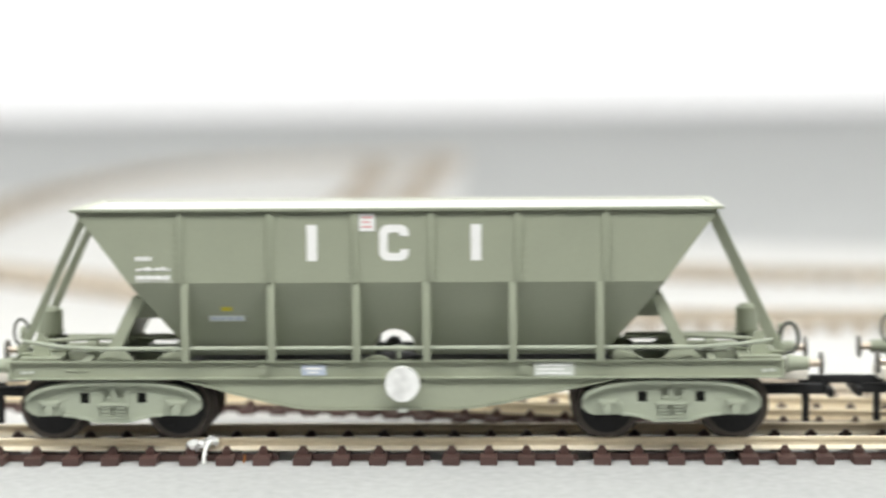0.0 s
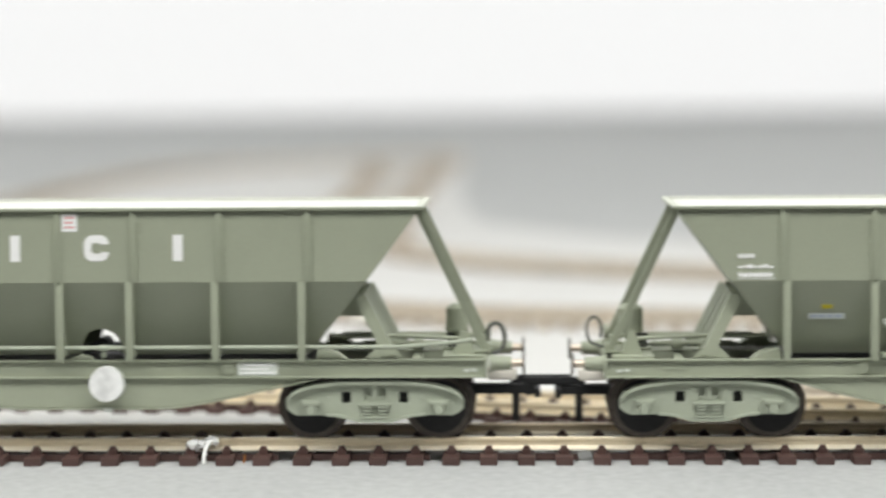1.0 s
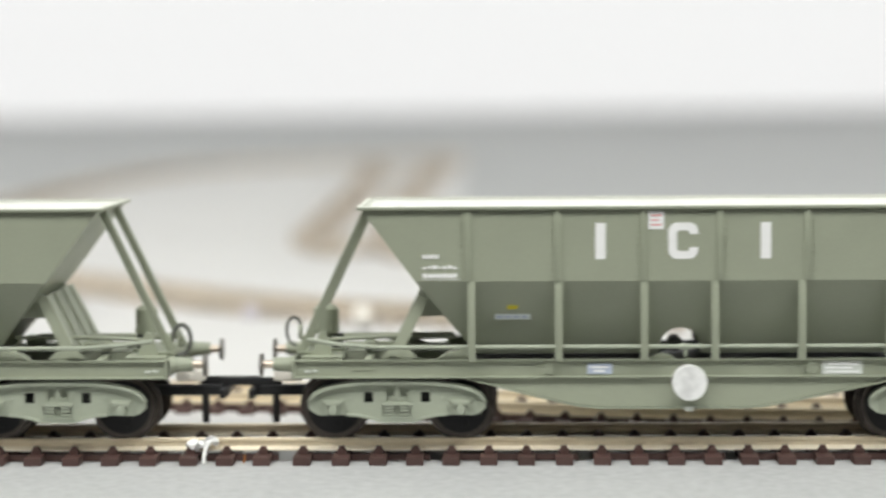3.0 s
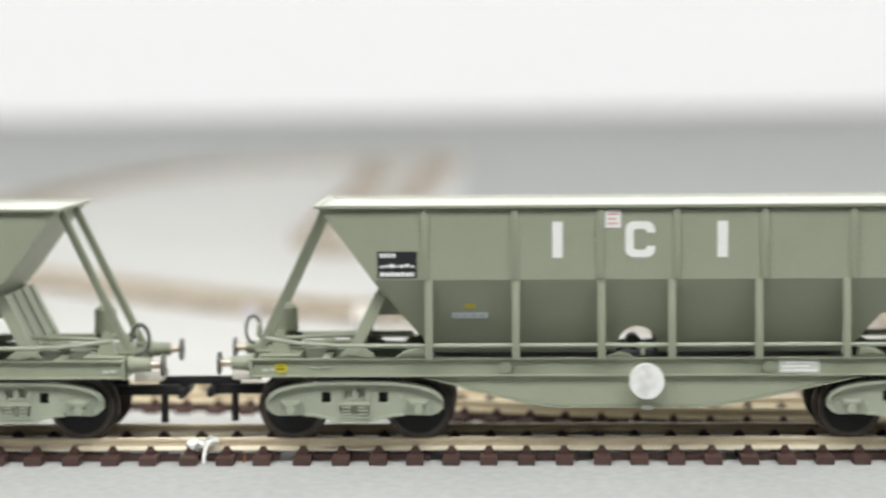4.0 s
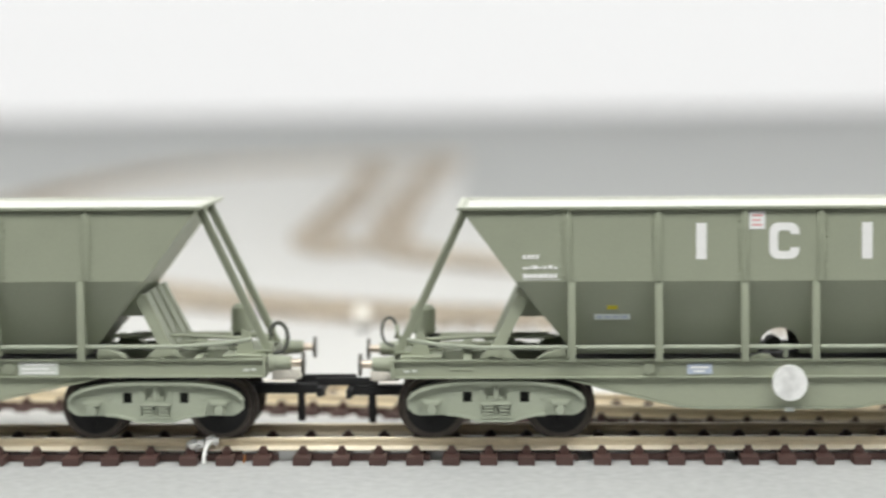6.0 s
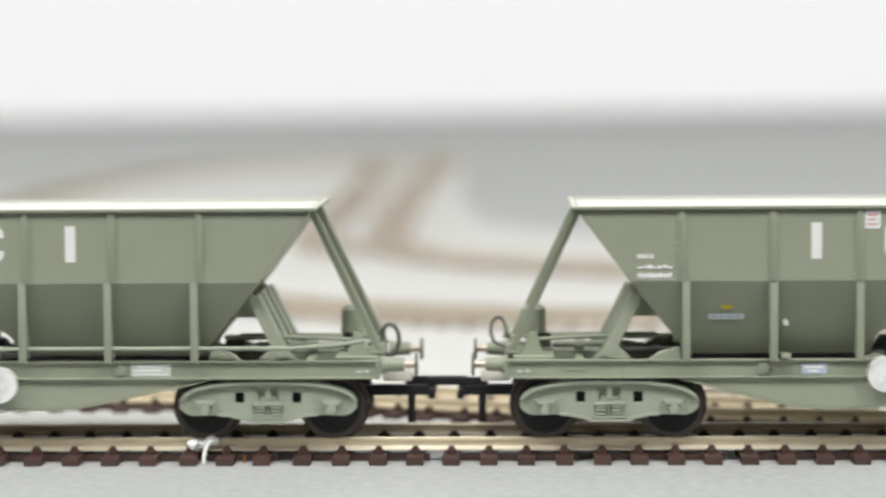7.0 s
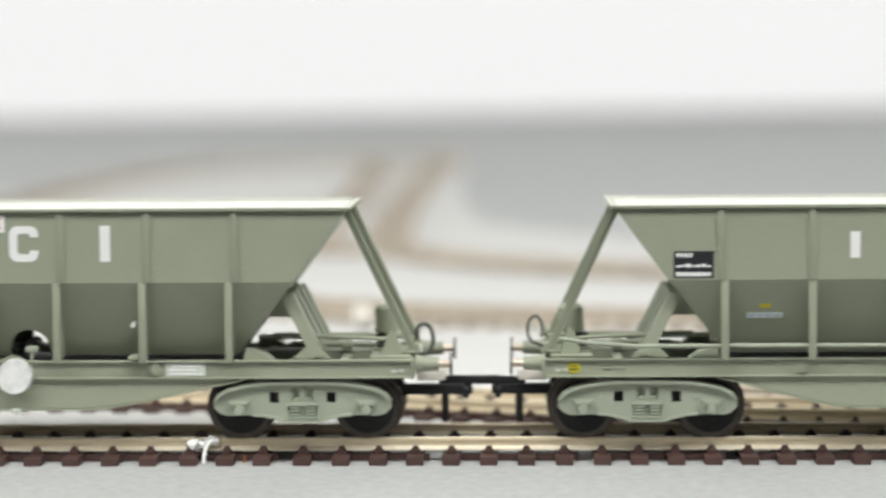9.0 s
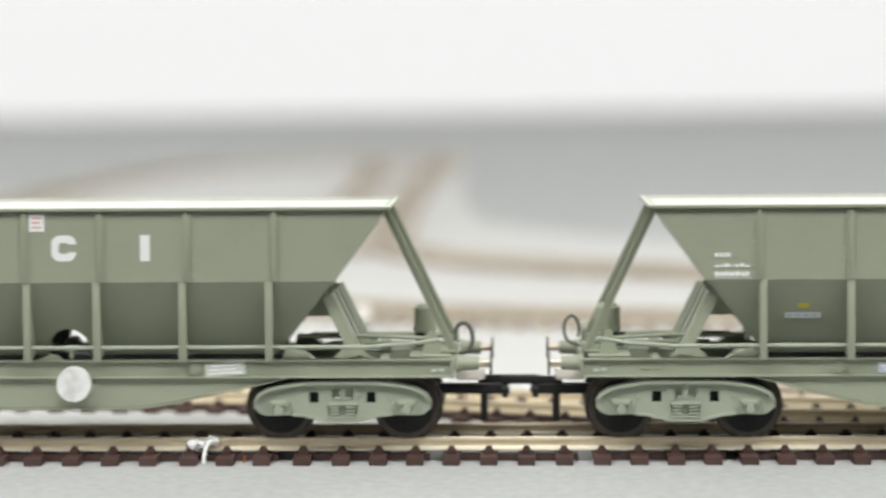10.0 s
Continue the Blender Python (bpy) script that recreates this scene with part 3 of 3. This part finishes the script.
        # pale tongue over the coupling
        part("coupling_pocket", Shape().box(*sorted((sx * 74.6, sx * 80.4)), -4.0, 3.2, 14.8, 16.9, 0.45).box(*sorted((sx * 76.6, sx * 78.2)), -4.3, -3.8, 15.2, 16.4, 0.1), CREAM, wagon, "cream plastic coupling pocket")


def build_bogies(wagon):
    half = [(0, 8.25), (3.6, 8.25), (5.6, 8.9), (8.0, 9.45), (10.2, 9.6), (14.6, 9.5), (15.8, 9.9), (16.9, 10.9), (17.0, 12.4), (16.2, 13.8),
            (14.4, 14.9), (11.5, 15.6), (7.5, 16.1), (0, 16.2)]
    outline = half + [(-x, z) for x, z in half[-2:0:-1]]
    holes = [[(c - 0.9, 11.9), (c + 0.9, 11.9), (c + 0.9, 14.0), (c - 0.9, 14.0)] for c in (-5.45, 5.45)]
    holes += [[(-2.7, 9.5), (2.7, 9.5), (2.7, 11.35), (-2.7, 11.35)], [(-2.0, 12.3), (2.0, 12.3), (2.0, 14.7), (-2.0, 14.7)]]
    frames = {}
    for sy in (-1, 1):
        s = Shape().prism(outline, *sorted((sy * 12.4, sy * 13.5)), holes=holes)
        top = [(-16.6, 12.6), (-15.8, 13.6), (-14.1, 14.5), (-11.3, 15.2), (-7.4, 15.7), (-4, 15.8), (4, 15.8), (7.4, 15.7), (11.3, 15.2), (14.1, 14.5), (15.8, 13.6), (16.6, 12.6)]
        for (xa, za), (xb, zb) in zip(top, top[1:]):
            s.beam((xa, sy * 13.8, za), (xb, sy * 13.8, zb), 0.6, 1.2)
        low = [(-9.5, 9.7), (-7.6, 9.6), (-5.2, 9.1), (-3.3, 8.5), (3.3, 8.5), (5.2, 9.1), (7.6, 9.6), (9.5, 9.7)]
        for (xa, za), (xb, zb) in zip(low, low[1:]):
            s.beam((xa, sy * 13.8, za), (xb, sy * 13.8, zb), 0.45, 0.9)
        for c in (-3.2, 3.2):
            s.beam((c, sy * 13.55, 15.5), (c * 0.8, sy * 13.55, 11.8), 0.45, 0.5)
        s.box(-3.1, 3.1, *sorted((sy * 12.4, sy * 12.75)), 9.2, 15.0, 0.1).box(-0.55, 0.55, *sorted((sy * 12.7, sy * 13.6)), 12.4, 15.4, 0.15)
        s.box(-1.6, 1.6, *sorted((sy * 12.7, sy * 13.3)), 12.3, 13.1, 0.15)
        ya, yb = sorted((sy * 13.4, sy * 14.0))
        s.box(-3.0, 3.0, ya, yb, 11.4, 11.9, 0.1)
        s.box(-3.0, 3.0, ya, yb, 8.9, 9.3, 0.1)
        for cx in (-1.5, 1.5):
            for cz in (9.75, 10.4, 11.05):
                s.box(cx - 0.95, cx + 0.95, *sorted((sy * 12.7, sy * 13.9)), cz - 0.2, cz + 0.2, 0.1)
        s.box(-0.2, 0.2, *sorted((sy * 12.7, sy * 13.6)), 9.4, 11.4, 0.08)
        for c in (-AXLE_X, AXLE_X):
            s.box(c - 1.6, c + 1.6, *sorted((sy * 13.4, sy * 14.4)), 11.5, 12.2, 0.12)
            s.cyl((c, sy * 13.5, 10.7), (c, sy * 14.6, 10.7), 1.1, 0.9, 16)
            s.box(c - 2.1, c + 2.1, *sorted((sy * 13.4, sy * 13.8)), 12.1, 12.5, 0.1).box(c - 0.75, c + 0.75, *sorted((sy * 13.4, sy * 14.2)), 9.6, 11.4, 0.2)
            for d in (-2.6, 2.6):
                s.box(c + d - 0.2, c + d + 0.2, *sorted((sy * 13.4, sy * 13.75)), 10.2, 12.0, 0.08)
                s.cyl((c + d * 1.3, sy * 13.4, 12.9), (c + d * 1.3, sy * 13.75, 12.9), 0.3, 0.25, 8)
        frames[sy] = s.mesh("side_frame", PAINT_LIFTED, (0, 0, RAIL_TOP))
    wheel = Shape()
    for sy in (-1, 1):
        wheel.cyl((0, sy * 7.0, 0), (0, sy * 7.8, 0), 6.85, 6.75, 48)
        wheel.cyl((0, sy * 7.75, 0), (0, sy * 10.2, 0), WHEEL_R, WHEEL_R - 0.12, 48)
    for f in wheel.bm.faces:
        f.material_index = 1
    for sy in (-1, 1):
        wheel.cyl((0, sy * 10.1, 0), (0, sy * 10.28, 0), 5.2, 5.1, 40)
        wheel.cyl((0, sy * 10.2, 0), (0, sy * 10.8, 0), 1.5, 1.2, 20)
        for k in range(3):
            a = k * 2 * math.pi / 3
            wheel.cyl((3.2 * math.cos(a), sy * 10.2, 3.2 * math.sin(a)), (3.2 * math.cos(a), sy * 10.4, 3.2 * math.sin(a)), 0.85, 0.8, 12)
    wheel.cyl((0, -12.6, 0), (0, 12.6, 0), 0.75, seg=14)
    wheel_me = wheel.mesh("wheelset", [BLACK, TYRE])
    # bolster, also a black backing that stands in for shade in the frame holes
    bolster_backing = Shape().box(-7.2, 7.2, -12.3, 12.3, 11.4, 14.9, 0.3).box(-9, 9, -4, 4, 13.2, 15.2, 0.3).cyl((0, 0, 15.4), (0, 0, 18.4), 3.0)
    bol_me = bolster_backing.mesh("bogie", BLACK, (0, 0, RAIL_TOP))
    for sx in (-1, 1):
        bogie = part("bogie", bol_me, None, wagon, "four-wheel bogie with grey-green side frames")
        bogie.location = ((-54.5 if sx < 0 else 52.0) / 1000, 0, 0)
        for sy in (-1, 1):
            part("side_frame", frames[sy], None, bogie)
        for c in (-AXLE_X, AXLE_X):
            w = part("wheelset", wheel_me, None, bogie, "black wheels with brown tyres")
            w.location = (c / 1000, 0, WHEEL_R / 1000)


FRAME_Y = -13.1


def panel(name, x0, x1, z0, z1, mat, parent, label="", proud=0.1, y=-16.3, slope=False):
    if y == FRAME_Y:
        z0, z1 = z0 - 0.45, z1 - 0.45
    s = Shape().prism([(x0, z0), (x1, z0), (x1, z1), (x0, z1)], y - proud, y + 0.02, slope=lean if slope else None)
    return part(name, s, mat, parent, label, OFF)


def build_markings(wagon, dark_label, small, high_disc, plate_tilt=0.0):
    """All that is printed or stuck on the side that faces the camera."""
    if small:
        top, bot, w, cw = 44.75, 39.7, 0.95, 2.42
    else:
        top, bot, w, cw = 46.7, 39.75, 1.0, 2.85
    for x in (-16.07, 15.41):
        panel("white_bar", x - w, x + w, bot, top, WHITE, wagon, "white painted upright bar")
    # an open ring between the two bars
    cx, cz, h, t = -0.3, (top + bot) / 2, (top - bot) / 2, 1.45 if small else 1.65
    rad = 1.7

    def corner(x, z, r, a0, a1, n=6):
        return [(x + r * math.cos(math.radians(a0 + (a1 - a0) * k / n)), z + r * math.sin(math.radians(a0 + (a1 - a0) * k / n))) for k in range(n + 1)]

    gap = 0.75 if small else 1.25
    outer = [(cx + cw, cz + gap)] + corner(cx + cw - rad, cz + h - rad, rad, 0, 90) + corner(cx - cw + rad, cz + h - rad, rad, 90, 180)
    outer += corner(cx - cw + rad, cz - h + rad, rad, 180, 270) + corner(cx + cw - rad, cz - h + rad, rad, 270, 360) + [(cx + cw, cz - gap)]
    ri = 0.55
    iw, ih = cw - t, h - 1.5
    inner = [(cx + iw, cz - gap)] + corner(cx + iw - ri, cz - ih + ri, ri, 360, 270, 4) + corner(cx - iw + ri, cz - ih + ri, ri, 270, 180, 4)
    inner += corner(cx - iw + ri, cz + ih - ri, ri, 180, 90, 4) + corner(cx + iw - ri, cz + ih - ri, ri, 90, 0, 4) + [(cx + iw, cz + gap)]
    part("white_ring", Shape().prism(outer + inner, -16.4, -16.28), WHITE, wagon, "white painted open ring", OFF)
    # notice with red print
    n = panel("notice", -6.95, -3.95, 45.45, 48.9, WHITE, wagon, "small white notice with faint red print", 0.12)
    for z, x1 in ((48.1, -4.5), (47.2, -4.9), (46.3, -4.5)):
        panel("print", -6.4, x1, z - 0.17, z + 0.17, RED, n, proud=0.16)
    # data panel
    if dark_label:
        d = panel("data_panel", -50.6, -43.0, 36.0, 41.1, LABEL_BLACK, wagon, "black data panel with white lines", 0.12)
    else:
        d = panel("data_panel", -50.2, -43.0, 35.95, 36.05, WHITE, wagon, "white painted data lines")
    for k in range(4):
        panel("print", -50.1 + k * 0.8, -49.5 + k * 0.8, 39.95, 40.75, WHITE, d, proud=0.15)
    x = -50.1
    for k, w in enumerate((0.9, 0.5, 1.1, 0.6, 0.8, 0.9, 0.7)):
        panel("print", x, x + w, 38.0 + 0.1 * (k % 2), 38.4 + 0.15 * (k % 3), WHITE, d, proud=0.15)
        x += w + 0.18
    x = -50.1
    for k, w in enumerate((0.8, 0.9, 0.7, 1.1, 0.8, 0.9, 0.6)):
        panel("print", x, x + w, 36.3, 37.15 - 0.1 * (k % 2), WHITE, d, proud=0.15)
        x += w + 0.12
    # marks on the sloping side
    panel("yellow_mark", -34.0, -31.9, 29.95, 30.75, YELLOW, wagon, "small yellow mark", 0.12, slope=True)
    m = panel("pale_lines", -36.4, -29.5, 27.9, 29.0, LIGHT_PRINT, wagon, "pale printed line", 0.12, slope=True)
    for k in range(4):
        panel("print", -36.0 + k * 1.6, -34.9 + k * 1.6, 28.2, 28.65, BLUE, m, proud=0.15, slope=True)
    # frame plates
    if dark_label:
        oval = [(-69.6 + 1.3 * math.cos(k * math.pi / 10), 18.4 + 1.0 * math.sin(k * math.pi / 10)) for k in range(20)]
        y = part("yellow_sign", Shape().prism(oval, -13.25, -13.08), YELLOW, wagon, "oval yellow sign with dark print", OFF)
        panel("print", -70.3, -69.0, 19.15, 19.3, LABEL_BLACK, y, proud=0.2, y=FRAME_Y)
        panel("print", -70.5, -68.8, 18.5, 18.75, LABEL_BLACK, y, proud=0.2, y=FRAME_Y)
    else:
        b = panel("blue_plate", -18.6, -13.8, 17.8, 19.8, BLUE, wagon, "small pale blue plate", 0.15, y=FRAME_Y)
        panel("print", -18.0, -14.5, 18.9, 19.3, WHITE, b, proud=0.2, y=FRAME_Y)
        panel("print", -17.4, -15.2, 18.2, 18.55, WHITE, b, proud=0.2, y=FRAME_Y)
    g = panel("works_plate", 26.4, 34.2, 17.6, 20.15, PALE, wagon, "pale plate with raised lines", 0.2, y=FRAME_Y)
    tilt = pose(0.0298, 0, 0.0139, 0, plate_tilt, 0) @ pose(-0.0298, 0, -0.0139)
    for k, (a, c) in enumerate(((27.0, 33.6), (27.0, 32.4), (27.6, 33.4))):
        panel("print", a, c, 17.95 + k * 0.75, 18.25 + k * 0.75, WHITE, g, proud=0.26, y=FRAME_Y)
    g.matrix_basis = tilt
    for x in (-73.2, 70.2):
        panel("print", x, x + 1.1, 18.2, 18.7, PALE, wagon, "small white print", 0.12, y=FRAME_Y)
        panel("print", x + 1.5, x + 2.5, 18.3, 18.8, PALE, wagon, "small white print", 0.12, y=FRAME_Y)
    # white disc
    x, z = (-2.8, 17.4) if high_disc else (1.0, 15.75)
    part("disc", Shape().cyl((x, -14.9, z), (x, -13.0, z), 3.3, 3.4, 48), DISC, wagon, "white round disc with smudges", OFF)
    part("disc_lug", Shape().box(x - 0.9, x + 0.9, -13.5, -12.6, 10.2, 11.0, 0.15), PALE, wagon, "", OFF)
    if high_disc:
        for px in (-21.8, 20.5):
            part("knob", Shape().cyl((px, -16.6 + lean(29) * 0.4, 27.4), (px, -15.8 + lean(29), 27.4), 0.52, seg=8), PALE, wagon, "small pale knob", OFF)
            part("knob_base", Shape().box(px - 0.9, px + 0.9, -15.5, -12, 20.7, 21.5, 0.1), PAINT, wagon, "", OFF)
    else:
        r = Shape().tube([(-72.5, -14.6, 24.4), (-66, -14.6, 23.4), (-58, -14.6, 22.85), (58, -14.6, 22.85), (66, -14.6, 23.4), (72, -14.6, 24.2)], 0.42)
        part("side_rail", r, PAINT_LIFTED, wagon, "thin grey-green rail along the side", OFF)


def build_wagons():
    base = thing("hopper_wagon", "grey-green model railway hopper wagon", "railway wagon", group="train of hopper wagons", at=pose(0, 0, RAIL_TOP / 1000))
    build_hopper(base)
    build_underframe(base)
    done = set()
    for ob in base.children_recursive:
        if ob.data not in done:
            done.add(ob.data)
            settle(ob.data)
    build_bogies(base)
    # (place in the train, dark data panel, small marks, high disc, ride height)
    kinds = [(-8.65, 0, 0, 0, 0.0), (162.74, 1, 1, 0, 0.2), (332.7, 0, 0, 1, 0.0), (504.56, 1, 0, 0, 0.1), (676.08, 0, 0, 0, 0.1), (847.61, 1, 0, 0, 0.4),
             (1019.58, 1, 1, 0, 0.4), (1191.14, 0, 0, 0, 0.0), (1362.65, 0, 0, 1, 0.0), (1534.26, 1, 0, 1, 0.1), (1706.41, 1, 1, 0, 0.2), (1878.16, 0, 0, 0, 0.2)]
    copies = [base] + [copy_thing(base, pose(0, 0, RAIL_TOP / 1000)) for _ in kinds[1:]]
    out = []
    for ob, (x, dark, small, high, ride) in zip(copies, kinds):
        build_markings(ob, dark, small, high, -3.5 if x > 1700 and x < 1710 else 0.0)
        for c in ob.children:
            if not c.name.startswith("bogie"):
                c.location.z += ride / 1000
        words = "grey-green hopper wagon with " + ("black data panel and yellow sign" if dark else "white data lines and blue plate")
        words += ", raised disc" if high else ", small marks" if small else ""
        tagged(ob, words)
        out.append((ob, x))
    return out


# distance run by the train, in millimetres, every quarter second
RUN = [0.0, 59.86, 117.92, 173.7, 227.75, 280.4, 331.49, 382.16, 432.83, 483.06, 532.65, 581.88, 630.4, 677.7, 723.2, 766.7, 810.0,
       850.3, 891.55, 932.52, 972.23, 1011.55, 1050.54, 1089.05, 1126.58, 1163.51, 1200.61, 1238.28, 1276.57, 1315.52, 1355.45, 1396.73,
       1438.64, 1481.14, 1524.83, 1569.2, 1613.09, 1656.19, 1698.12, 1738.55, 1777.64]


def run(t):
    k = min(int(t / 0.25), len(RUN) - 2)
    u = t / 0.25 - k
    p1, p2 = RUN[k], RUN[k + 1]
    p0 = RUN[k - 1] if k else 2 * p1 - p2
    p3 = RUN[k + 2] if k + 2 < len(RUN) else 2 * p2 - p1
    return 0.5 * (2 * p1 + (p2 - p0) * u + (2 * p0 - 5 * p1 + 4 * p2 - p3) * u * u + (3 * p1 - p0 - 3 * p2 + p3) * u ** 3)


def motions():
    times = [k / FPS for k in range(10 * FPS + 1)]
    for ob, x in WAGONS:
        walk(ob, [(t, pose((x - run(t)) / 1000, 0, RAIL_TOP / 1000)) for t in times[::3]])
        for w in ob.children_recursive:
            if w.name.startswith("wheelset"):
                lx = w.location.x
                walk(w, [(t, pose(lx, 0, WHEEL_R / 1000, 0, -math.degrees(run(t) / WHEEL_R), 0)) for t in times])


# ---------------------------------------------------------------- small things on the board
def build_feeder_wire():
    th = thing("feeder_wire", "white wire soldered to the near rail with a bright blob", "wire", at=pose(-0.0455, -0.0095, 0))
    s = Shape()
    for x, y, z, r, f in ((-2.3, -0.9, 3.3, 1.25, 1.6), (-0.9, -0.9, 3.4, 1.1, 1.1), (0.7, -0.8, 4.5, 0.75, 1.5), (1.4, -0.7, 3.9, 0.6, 1.1), (0.0, -1.0, 4.3, 0.7, 1.0)):
        bmesh.ops.create_icosphere(s.bm, subdivisions=3, radius=r, matrix=Matrix.Translation((x, y, z)) @ Matrix.Diagonal((f, 0.6, 0.85, 1)))
    for v in s.bm.verts:
        v.co += 0.55 * noise.noise_vector(v.co * 1.3) + 0.2 * noise.noise_vector(v.co * 3.7)
    part("solder_blob", s, SOLDER, th, "bright solder blob")
    pts = [(1.9, -1.2, 4.1), (1.0, -1.7, 4.3), (0.2, -2.2, 3.8), (-0.3, -2.8, 2.7), (-0.5, -3.4, 1.5), (-0.5, -3.8, 0.1)]
    part("wire", Shape().tube(pts, 0.42), WIRE, th, "white insulated wire")
    single("copper_strand", Shape().tube([(-38.5, -11.4, 0.1), (-38.4, -11.4, 0.8), (-38.2, -11.3, 1.6)], 0.22), COPPER, "short bare copper strand beside the rail", "wire")


def build_far_fittings():
    """A white lever knob and a pale joiner block beside the curved track."""
    knob = thing("lever_knob", "round cream-white lever knob beside the curved track", "knob", at=pose(-0.0307, 0.2145, 0.0005))
    ball = Shape()
    bmesh.ops.create_uvsphere(ball.bm, u_segments=24, v_segments=14, radius=2.9, matrix=Matrix.Translation((0, 0, 4.6)))
    part("ball", ball, KNOB, knob)
    part("stem", Shape().cyl((0, 0, 0), (0, 0, 2.2), 0.8, 0.6).cyl((0, 0, 0), (0, 0, 0.5), 1.8, 1.7), DARK_STEEL, knob)
    block = Shape().box(-2.4, 2.4, -1.8, 1.8, 0, 3.2, 0.4).box(-1.4, 1.4, -1.2, 1.2, 3.1, 4.0, 0.2)
    ob = single("joiner_block", block, JOINER, "pale lilac plastic joiner block beside the curved track", "joiner")
    ob.location = (-0.0668, 0.2485, 0.0005)


build_room()
build_board()
flat_sheet("card_sheet", [(-560, 16.5), (560, 16.5), (560, 330), (250, 430), (165, 515), (60, 575), (-4, 680), (-20, 900), (-26, 1397), (-100, 1500), (-190, 1440), (-252, 1250), (-272, 1000), (-560, 640)],
           0.02, 0.4, CARD, "white card sheet laid on the board under the tracks")
build_feeder_wire()
WAGONS = build_wagons()
SLEEPER_MESH = build_main_track()
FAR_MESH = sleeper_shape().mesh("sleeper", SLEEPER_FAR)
build_track([(-700, 72, 0), (-180, 70, 0), (-86, 68, 0), (-25, 61, 0), (5, 51, 0), (36, 42, 0), (71, 37, 0), (130, 34, 0), (300, 33.5, 0), (700, 33.5, 0)], SLEEPER_MESH,
            "model railway track running close behind the train", rail_mat=RAIL, web=long_web_mesh())
build_track([(40, 70, 0), (120, 70.5, 0), (300, 71, 0), (700, 72, 0)], SLEEPER_MESH, "second model railway track behind the train", rail_mat=RAIL_DULL)
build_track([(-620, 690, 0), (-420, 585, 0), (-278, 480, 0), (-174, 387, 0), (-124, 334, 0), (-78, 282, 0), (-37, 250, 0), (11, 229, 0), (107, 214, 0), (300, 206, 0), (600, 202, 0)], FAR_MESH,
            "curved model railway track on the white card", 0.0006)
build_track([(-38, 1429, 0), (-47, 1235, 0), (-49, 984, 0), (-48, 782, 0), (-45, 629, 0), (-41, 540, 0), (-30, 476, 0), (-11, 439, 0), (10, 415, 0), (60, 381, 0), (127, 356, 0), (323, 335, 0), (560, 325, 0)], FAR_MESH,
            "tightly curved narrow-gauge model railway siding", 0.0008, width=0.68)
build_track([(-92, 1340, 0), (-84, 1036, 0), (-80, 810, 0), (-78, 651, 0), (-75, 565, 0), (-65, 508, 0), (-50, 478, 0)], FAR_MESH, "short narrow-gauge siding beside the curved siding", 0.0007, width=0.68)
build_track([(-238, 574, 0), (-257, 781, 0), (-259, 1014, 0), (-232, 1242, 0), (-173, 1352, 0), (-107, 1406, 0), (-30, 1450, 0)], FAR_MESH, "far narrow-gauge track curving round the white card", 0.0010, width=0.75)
build_far_fittings()
motions()
